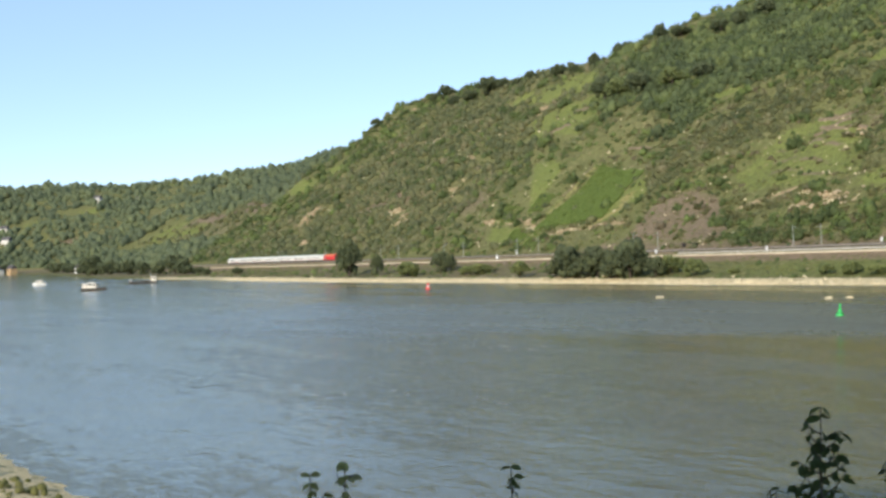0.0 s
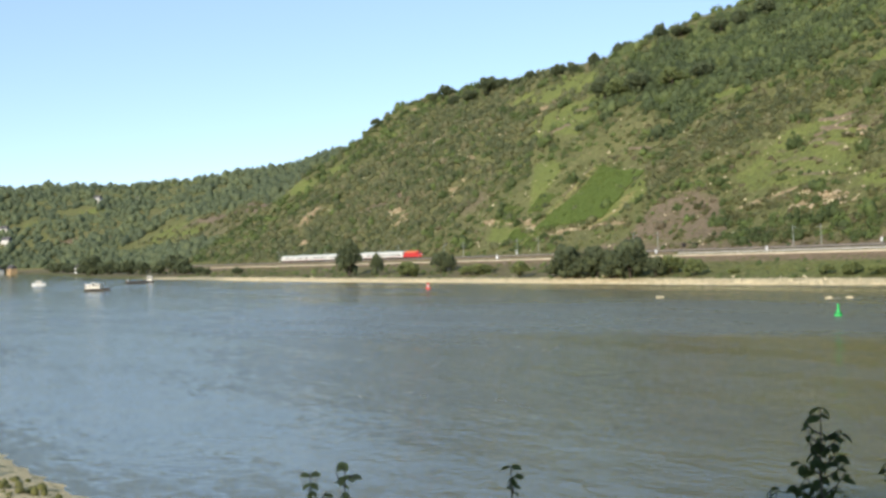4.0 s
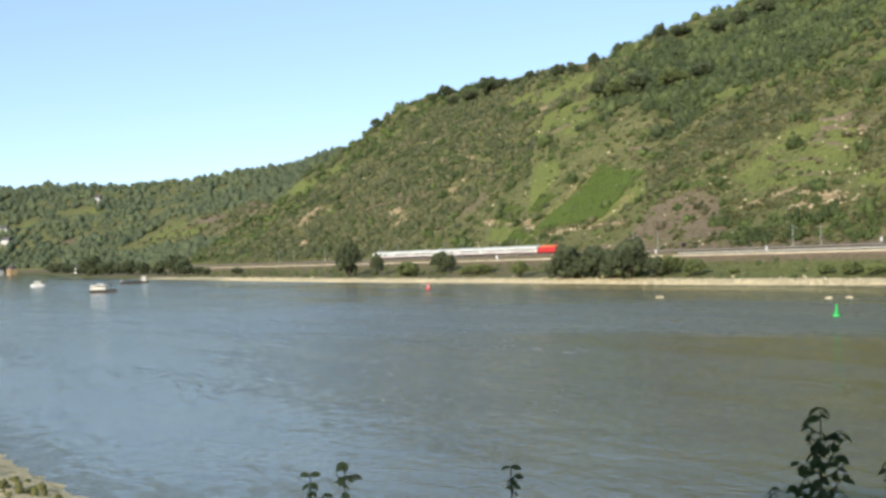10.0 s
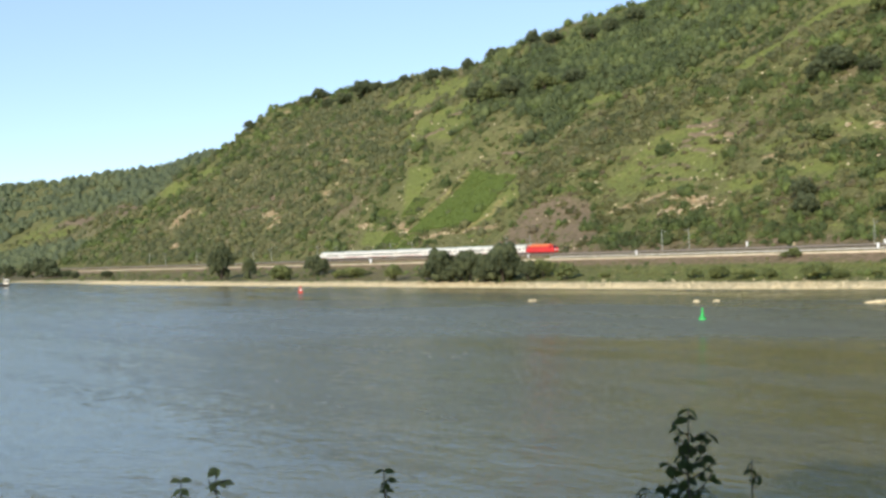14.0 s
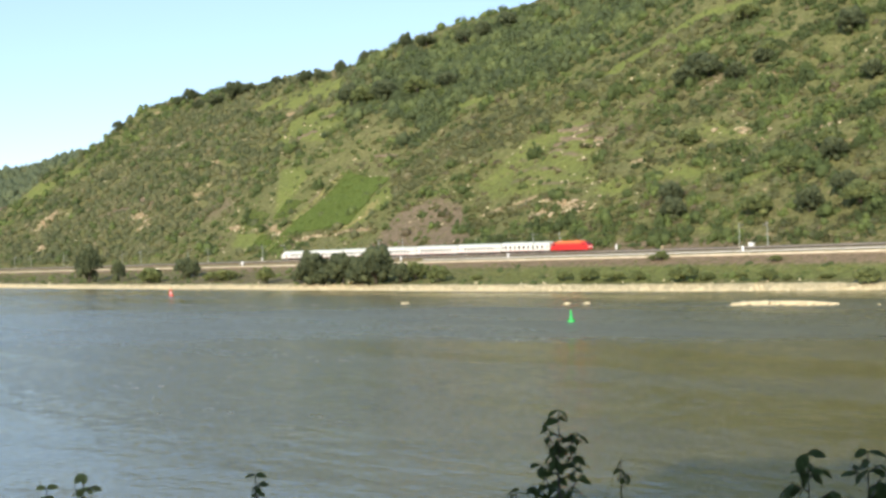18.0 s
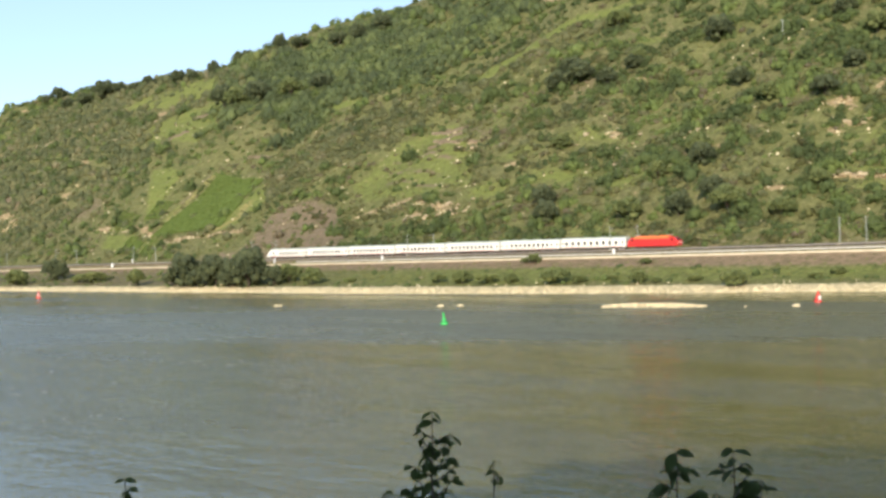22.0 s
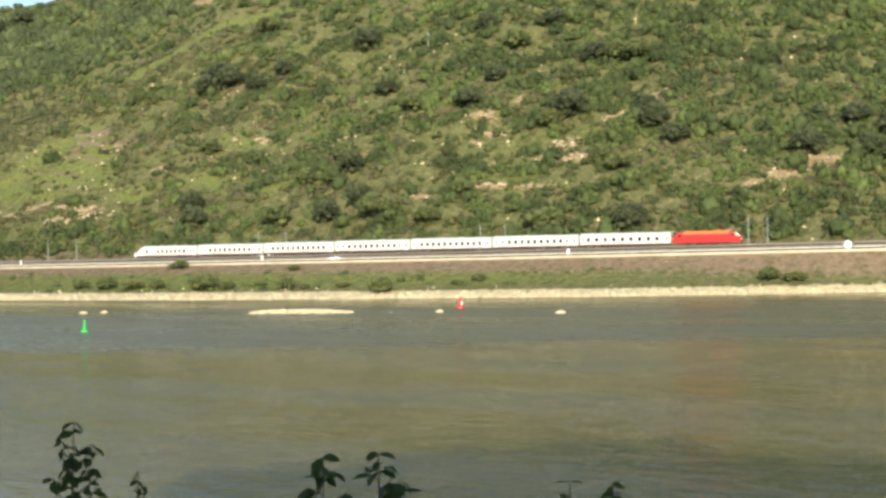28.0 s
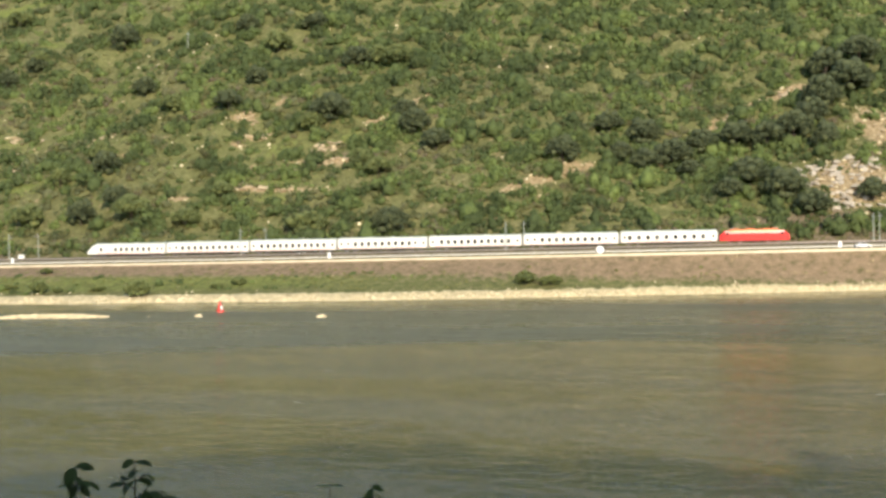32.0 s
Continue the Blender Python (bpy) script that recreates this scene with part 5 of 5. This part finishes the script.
# ---- young plants in front of the camera ----
leaf_me = bpy.data.meshes.new("leaf")
lb = bmesh.new()
rib = [lb.verts.new((x, 0, z)) for x, z in ((0, 0), (0.32, 0.02), (0.68, 0.0), (1, -0.1))]
for side in (-1, 1):
    rim = [lb.verts.new((x, side * y, z)) for x, y, z in ((0.14, 0.19, 0.05), (0.42, 0.31, 0.08), (0.74, 0.22, 0.03))]
    for quad in ((rib[0], rib[1], rim[1], rim[0]), (rib[1], rib[2], rim[2], rim[1]), (rib[2], rib[3], rim[2])):
        lb.faces.new(quad if side > 0 else quad[::-1])
lb.to_mesh(leaf_me)
lb.free()
leaf_me.materials.append(PLANT)


def sapling(bearing, top, width, shoots, bare, seed, label, leaf, lean=0.0, size=0.085, reach=8.0):
    """A young shoot at a bearing; top: height of its tip over the water; bare: the length of its tip with leaves on the stem alone;
    below that side shoots spread to its width."""
    g = np.random.default_rng(seed)
    a = radians(bearing)
    x, y = math.sin(a) * reach, math.cos(a) * reach
    d = 19.7 - (x * 0.88 + y * 0.47)
    k = (x + 35.2 + d * 0.88) / 0.47
    base = float(near_z(k, d))
    h = top - base
    ob = empty("sapling", label, "plant", "young plants on the near bank", pose(x, y, base, 0, 0, -bearing))
    stem = [Vector((lean * u * u * (1.4 - 0.4 * u), 0.02 * math.sin(3 * u), -0.1 + (h + 0.1) * u)) for u in (0, 0.25, 0.5, 0.75, 0.88, 1.0)]
    bm = bmesh.new()
    for i in range(5):
        rod(bm, stem[i], stem[i + 1], 0.012 - 0.0018 * i, 0.012 - 0.0018 * (i + 1), 6)
    part("stem", bm, BARK, ob)

    def on_stem(z):
        for p, q in zip(stem, stem[1:]):
            if z <= q.z:
                return p.lerp(q, (z - p.z) / (q.z - p.z))
        return stem[-1]

    def put(at, way, k):
        lf = piece("leaf", leaf, ob)
        out = math.atan2(way.y, way.x)
        lf.matrix_local = Matrix.Translation(at) @ Euler((g.uniform(-1.0, 1.0), g.uniform(-0.1, 1.15), out + g.normal(0, 0.3))).to_matrix().to_4x4() @ Matrix.Diagonal((k, k, k, 1))

    turn = g.uniform(0, 6.28)
    z = h
    while z > h - bare:
        turn += 2.4 + g.normal(0, 0.25)
        for way in (turn, turn + 2.7):
            put(on_stem(z), Vector((math.cos(way), 0.6 * math.sin(way), 0)), size * g.uniform(0.75, 1.1))
        z -= 0.058 * g.uniform(0.7, 1.4)
    for i in range(shoots):
        low = bare * 0.7 + (0.62 - bare * 0.7) * (i + g.uniform(0.2, 0.8)) / shoots
        turn += 2.4 + g.normal(0, 0.3)
        long = width * 0.5 * min(1.0, 0.4 + low * 1.3) * g.uniform(0.7, 1.1)
        p = on_stem(h - low)
        bend = p + Vector((math.cos(turn) * long * 0.6, math.sin(turn) * long * 0.6, long * 0.35))
        q = p + Vector((math.cos(turn) * long, math.sin(turn) * long, long * g.uniform(0.45, 0.9)))
        part("twig", rod(rod(bmesh.new(), p, bend, 0.005, 0.004, 5), bend, q, 0.004, 0.002, 5), BARK, ob)
        for j in range(max(3, int(long / 0.024))):
            u = 0.3 + 0.75 * j / max(3, int(long / 0.024))
            at = p.lerp(bend, u / 0.6) if u < 0.6 else bend.lerp(q, (u - 0.6) / 0.4)
            side = turn + (0.9 if j % 2 else -0.9) + g.normal(0, 0.2)
            put(at, Vector((math.cos(side), math.sin(side), 0)), size * g.uniform(0.6, 1.0))
    return ob


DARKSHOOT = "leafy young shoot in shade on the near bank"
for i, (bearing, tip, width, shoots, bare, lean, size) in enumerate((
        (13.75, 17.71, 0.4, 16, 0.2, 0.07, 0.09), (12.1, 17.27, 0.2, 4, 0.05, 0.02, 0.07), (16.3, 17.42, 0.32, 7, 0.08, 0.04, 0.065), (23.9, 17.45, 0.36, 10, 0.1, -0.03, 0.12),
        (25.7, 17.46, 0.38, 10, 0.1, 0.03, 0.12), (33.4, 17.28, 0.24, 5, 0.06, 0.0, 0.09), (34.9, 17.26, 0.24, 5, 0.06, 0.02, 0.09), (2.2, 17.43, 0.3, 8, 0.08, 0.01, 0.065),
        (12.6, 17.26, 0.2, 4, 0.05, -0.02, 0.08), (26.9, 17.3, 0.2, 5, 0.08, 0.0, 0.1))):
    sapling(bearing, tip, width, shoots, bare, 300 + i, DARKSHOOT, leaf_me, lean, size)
# these stand in shade too; their sunlight is only in the leaf colour
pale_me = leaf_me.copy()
pale_me.materials[0] = PLANTSUN
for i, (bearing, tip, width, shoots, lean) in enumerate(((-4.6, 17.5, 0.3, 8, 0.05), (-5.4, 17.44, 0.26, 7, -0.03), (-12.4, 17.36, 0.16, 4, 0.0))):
    sapling(bearing, tip, width, shoots, 0.08, 340 + i, "young shoot with sunlight put into its yellow-green leaf colour", pale_me, lean, 0.07)


# ---- the train ----
SIDE = ((-1.3, 0.82), (-1.41, 0.95), (-1.42, 2.7), (-1.37, 3.1), (-1.28, 3.36), (1.28, 3.36), (1.37, 3.1), (1.42, 2.7), (1.41, 0.95), (1.3, 0.82))
TOP = ((-1.29, 3.36), (-1.1, 3.68), (-0.6, 3.95), (0, 4.05), (0.6, 3.95), (1.1, 3.68), (1.29, 3.36))


def bogie(parent, x, base):
    bg = part("bogie", box(box(bmesh.new(), -1.7, 1.7, -1.15, -0.95, 0.45, 0.85), -1.7, 1.7, 0.95, 1.15, 0.45, 0.85), DARK, parent)
    bg.location = (x, 0, 0)
    for wx in (-base / 2, base / 2):
        for y in (-0.75, 0.75):
            part("wheel", rod(bmesh.new(), (wx, y - 0.07, 0.46), (wx, y + 0.07, 0.46), 0.46, sides=16), RAILSTEEL, bg)
    return bg


def panel(w, h, name, mat):
    me = bpy.data.meshes.new(name)
    bm = box(bmesh.new(), -w / 2, w / 2, -0.02, 0.02, -h / 2, h / 2)
    bmesh.ops.bevel(bm, geom=[e for e in bm.edges if abs(e.verts[0].co.y - e.verts[1].co.y) > 0.01], offset=min(w, h) * 0.1, segments=2, affect="EDGES")
    bm.to_mesh(me)
    bm.free()
    me.materials.append(mat)
    return me


WIN = panel(0.86, 1.12, "window", GLASS)
WINWIDE = panel(0.95, 1.15, "window", GLASS)
SMALLWIN = panel(0.6, 0.7, "window", GLASS)
DOORWIN = panel(0.5, 0.8, "door_window", GLASS)
DOOR = panel(0.95, 2.1, "door", WHITE)


def coach(label, windows, pane, nose=False, small=(10.4,)):
    c = empty("coach", label, "railway coach", "coaches of the train", pose(0, 0, -60))
    xs = [-12.85, 12.85]
    if nose:
        rings = [[(-13.1, y * 0.8, 0.82 + (z - 0.82) * 0.35) for y, z in SIDE], [(-12.6, y * 0.92, 0.82 + (z - 0.82) * 0.5) for y, z in SIDE],
                 [(-10.9, y, z) for y, z in SIDE], [(12.85, y, z) for y, z in SIDE]]
        tops = [[(-12.7, y * 0.9, 1.95 + (z - 3.36) * 0.3) for y, z in TOP], [(-11.6, y * 0.97, 2.9 + (z - 3.36) * 0.7) for y, z in TOP],
                [(-10.2, y, z + 0.003) for y, z in TOP], [(12.85, y, z + 0.003) for y, z in TOP]]
    else:
        rings = [[(x, y, z) for y, z in SIDE] for x in xs]
        tops = [[(x, y, z + 0.003) for y, z in TOP] for x in xs]
    part("body", loft(bmesh.new(), rings), WHITE, c)
    part("roof", loft(bmesh.new(), tops), ROOF, c)
    for y in (-1.43, 1.43):
        part("stripe", box(bmesh.new(), -9.5 if nose else -12.8, 12.8, y - 0.006, y + 0.006, 1.02, 1.14), STRIPE, c)
        for x in windows:
            piece("window", pane, c, at=(x, y, 2.25))
        for x in ((11.9,) if nose else (-11.9, 11.9)):
            d = piece("door", DOOR, c, at=(x, y * 1.003, 1.95))
            piece("door_window", DOORWIN, d, at=(0, math.copysign(0.03, y), 0.35))
        for x in small:
            piece("window", SMALLWIN, c, at=(x, y, 2.35))
    if nose:
        part("windscreen", loft(bmesh.new(), [[(-12.72, y * 0.8, 2.0), (-11.75, y * 0.85, 3.05), (-11.65, y * 0.85, 3.0), (-12.6, y * 0.8, 1.95)] for y in (-1.2, 1.2)]), GLASS, c)
        for y in (-0.9, 0.9):
            part("headlight", rod(bmesh.new(), (-13.16, y, 1.1), (-13.0, y, 1.1), 0.16, sides=12), LAMP, c)
    else:
        part("gangway", box(bmesh.new(), -13.2, -12.85, -1.2, 1.2, 0.95, 3.5, 0.05), BELLOWS, c)
    part("gangway", box(bmesh.new(), 12.85, 13.2, -1.2, 1.2, 0.95, 3.5, 0.05), BELLOWS, c)
    part("underframe", box(box(bmesh.new(), -6.6, 6.6, -1.25, 1.25, 0.25, 0.82), -12.5, 12.5, -1.1, 1.1, 0.5, 0.84), DARK, c)
    bogie(c, -9.5, 2.5)
    bogie(c, 9.5, 2.5)
    for x in (-3.0, 3.0):
        part("roof_vent", box(bmesh.new(), x - 0.6, x + 0.6, -0.4, 0.4, 3.98, 4.14, 0.03), ROOF, c)
    return c


def locomotive():
    c = empty("locomotive", "bright red electric locomotive with folded pantographs", "locomotive", m=pose(0, 0, -60))
    side = ((-1.3, 0.75), (-1.47, 0.95), (-1.48, 2.7), (-1.3, 3.45), (1.3, 3.45), (1.48, 2.7), (1.47, 0.95), (1.3, 0.75))
    rings = [[(x, y * w, 0.75 + (z - 0.75) * h) for y, z in side] for x, w, h in ((-9.35, 0.86, 0.42), (-9.2, 0.93, 0.58), (-7.9, 1.0, 1.0), (7.9, 1.0, 1.0), (9.2, 0.93, 0.58), (9.35, 0.86, 0.42))]
    part("body", loft(bmesh.new(), rings), RED, c)
    # shrouds widened over the upper sides to carry the painted glint
    roof = ((-1.5, 3.05), (-1.4, 3.5), (-1.05, 3.8), (0, 3.88), (1.05, 3.8), (1.4, 3.5), (1.5, 3.05))
    part("roof", loft(bmesh.new(), [[(x, y * w, 2.95 + (z - 2.95) * h) for y, z in roof] for x, w, h in ((-6.6, 0.98, 0.75), (-6.2, 1, 1), (5.6, 1, 1), (6.0, 0.98, 0.75))]), ROOFGLINT, c, "roof shrouds with an orange-red sun glint in their colour")
    for x0 in (-5.6, -1.8, 2.2, 4.6):
        part("roof_box", box(bmesh.new(), x0, x0 + 1.9, -0.7, 0.7, 3.84, 4.02, 0.05), ROOFGLINT, c)
    for x, up in ((-5.9, 0.25), (5.9, 0.25)):
        bm = bmesh.new()
        for y in (-0.5, 0.5):
            rod(rod(bm, (x - 1.0, y, 3.95), (x + 0.7, y, 4.1 + up * 0.3), 0.035), (x + 0.7, y, 4.1 + up * 0.3), (x - 0.8, y * 0.8, 4.2 + up * 0.4), 0.03)
        rod(bm, (x - 0.8, -0.95, 4.22 + up * 0.4), (x - 0.8, 0.95, 4.22 + up * 0.4), 0.05)
        part("pantograph", bm, STEEL, c)
    for e in (-1, 1):
        part("windscreen", loft(bmesh.new(), [[(e * 9.06, y, 2.45), (e * 8.18, y * 0.95, 3.3), (e * 8.1, y * 0.95, 3.2), (e * 8.98, y, 2.4)] for y in (-1.15, 1.15)]), GLASS, c)
        part("front_stripe", box(bmesh.new(), e * 9.3 - 0.1, e * 9.3 + 0.1, -1.1, 1.1, 1.66, 1.86), SIGNWHITE, c, "white band across the nose")
        for y in (-0.95, 0.95):
            part("headlight", rod(bmesh.new(), (e * 9.3, y, 1.45), (e * 9.44, y, 1.45), 0.15, sides=12), LAMP, c)
            part("buffer", rod(rod(bmesh.new(), (e * 9.2, y, 1.05), (e * 9.5, y, 1.05), 0.1), (e * 9.48, y, 1.05), (e * 9.55, y, 1.05), 0.22, sides=12), DARK, c)
        for y in (-1.49, 1.49):
            part("cab_window", box(bmesh.new(), e * 7.3 - 0.45, e * 7.3 + 0.45, y * 0.985 - 0.02, y * 0.985 + 0.02, 2.35, 2.95), GLASS, c)
            part("cab_door", box(bmesh.new(), e * 6.1 - 0.4, e * 6.1 + 0.4, y - 0.012, y + 0.012, 1.0, 2.7), RED, c)
    for y in (-1.49, 1.49):
        for i in range(6):
            part("grille", box(bmesh.new(), -4.6 + i * 1.6, -3.4 + i * 1.6, y * 0.985 - 0.02, y * 0.985 + 0.02, 2.3, 2.75), STRIPE, c)
        part("skirt", box(bmesh.new(), -8.8, 8.8, y - 0.01, y + 0.01, 0.72, 0.92), STRIPE, c)
    part("underframe", box(bmesh.new(), -3.0, 3.0, -1.2, 1.2, 0.3, 0.76), DARK, c)
    bogie(c, -5.2, 2.6)
    bogie(c, 5.2, 2.6)
    return c


# warm sun glint of a grey roof, put into its colour
ROOFGLINT = plain("roof_glint_paint", (0.76, 0.2, 0.055), 0.35, vary=0.15)
TRAIN = []
loco = locomotive()
TRAIN.append((loco, 9.55, 7.0))
first = coach("white first-class coach with widely spaced windows", [-10.5 + 2.46 * i for i in range(9)], WINWIDE, small=())
short = coach("white coach with nine dark windows amidships", [-7.8 + 1.95 * i for i in range(9)], WIN, small=(-9.9, 9.6))
full = coach("white coach with a long row of dark windows", [-9.4 + 1.88 * i for i in range(11)], WIN, small=())
for i, ob in enumerate((first, short, full, copy_thing(short, pose(0, 0, -60)), copy_thing(full, pose(0, 0, -60)), copy_thing(short, pose(0, 0, -60)),
                        coach("white driving coach with a sloping nose at the rear", [-8.2] + [-3.4 + 1.85 * i for i in range(7)], WIN, True))):
    TRAIN.append((ob, 19.1 + 26.4 * i + 13.2, 9.5))

HEAD = (464.476, -1518.62, 1777.33, -984.269, 996.081, -498.589)


def head_s(t):
    """Where the locomotive's nose is on the line."""
    return float(np.polyval(HEAD, t / 32.0))


def on_rails(s, half):
    a, b = place(s - half, -2.0), place(s + half, -2.0)
    return pose(float(a[0] + b[0]) / 2, float(a[1] + b[1]) / 2, float(rail_z(s)), 0, 0, math.degrees(math.atan2(b[1] - a[1], b[0] - a[0])))


def on_road(s):
    return stand(s, -9.0, 180, dz=0.12)


def motions():
    walk(car, [(t, on_road(116.2 - 19.8 * (t - 24))) for t in range(0, 33)])
    walk(car_behind, [(t, on_road(254 - 19.8 * (t - 32))) for t in range(0, 33)])
    for ob, back, half in TRAIN:
        walk(ob, [(t, on_rails(head_s(t) - back, half)) for t in range(0, 33)])
    walk(cruiser, [(t, pose(-182 + 1.55 * t, 758 - 4.6 * t, 0, 0, 0, -20)) for t in range(0, 33, 8)])
    walk(launch, [(t, pose(-266.8 + 0.9 * t, 961 - 3.6 * t, 0, 0, 0, 200)) for t in range(0, 33, 8)])
    walk(barge, [(t, pose(-180 - 0.9 * t, 872 + 1.7 * t, 0, 0, 0, 5)) for t in range(0, 33, 8)])
    walk(green_buoy, [(t, pose(77.1 - 0.095 * t + 0.12 * math.sin(t * 0.9), 285.6 - 0.11 * t, 0.04 * math.sin(t * 2.1), 3.0 * math.sin(t * 1.7), 3.0 * math.cos(t * 1.3))) for t in range(0, 33)])
    walk(red_buoy, [(t, pose(163.0 + 0.2 * math.sin(t * 0.8), 290.6, 0.04 * math.sin(t * 1.9), 3.0 * math.sin(t * 1.5), 3.0 * math.cos(t * 1.1))) for t in range(0, 33)])
    walk(far_buoy, [(t, pose(-6.3 + 0.3 * math.sin(t * 0.7), 543.0, 0.04 * math.sin(t * 2.3), 3.0 * math.sin(t * 1.6), 3.0 * math.cos(t * 1.2))) for t in range(0, 33)])
    walk(river_ob, [(t, pose(0.5 * t, -0.85 * t, 0)) for t in range(0, 33, 8)])


motions()
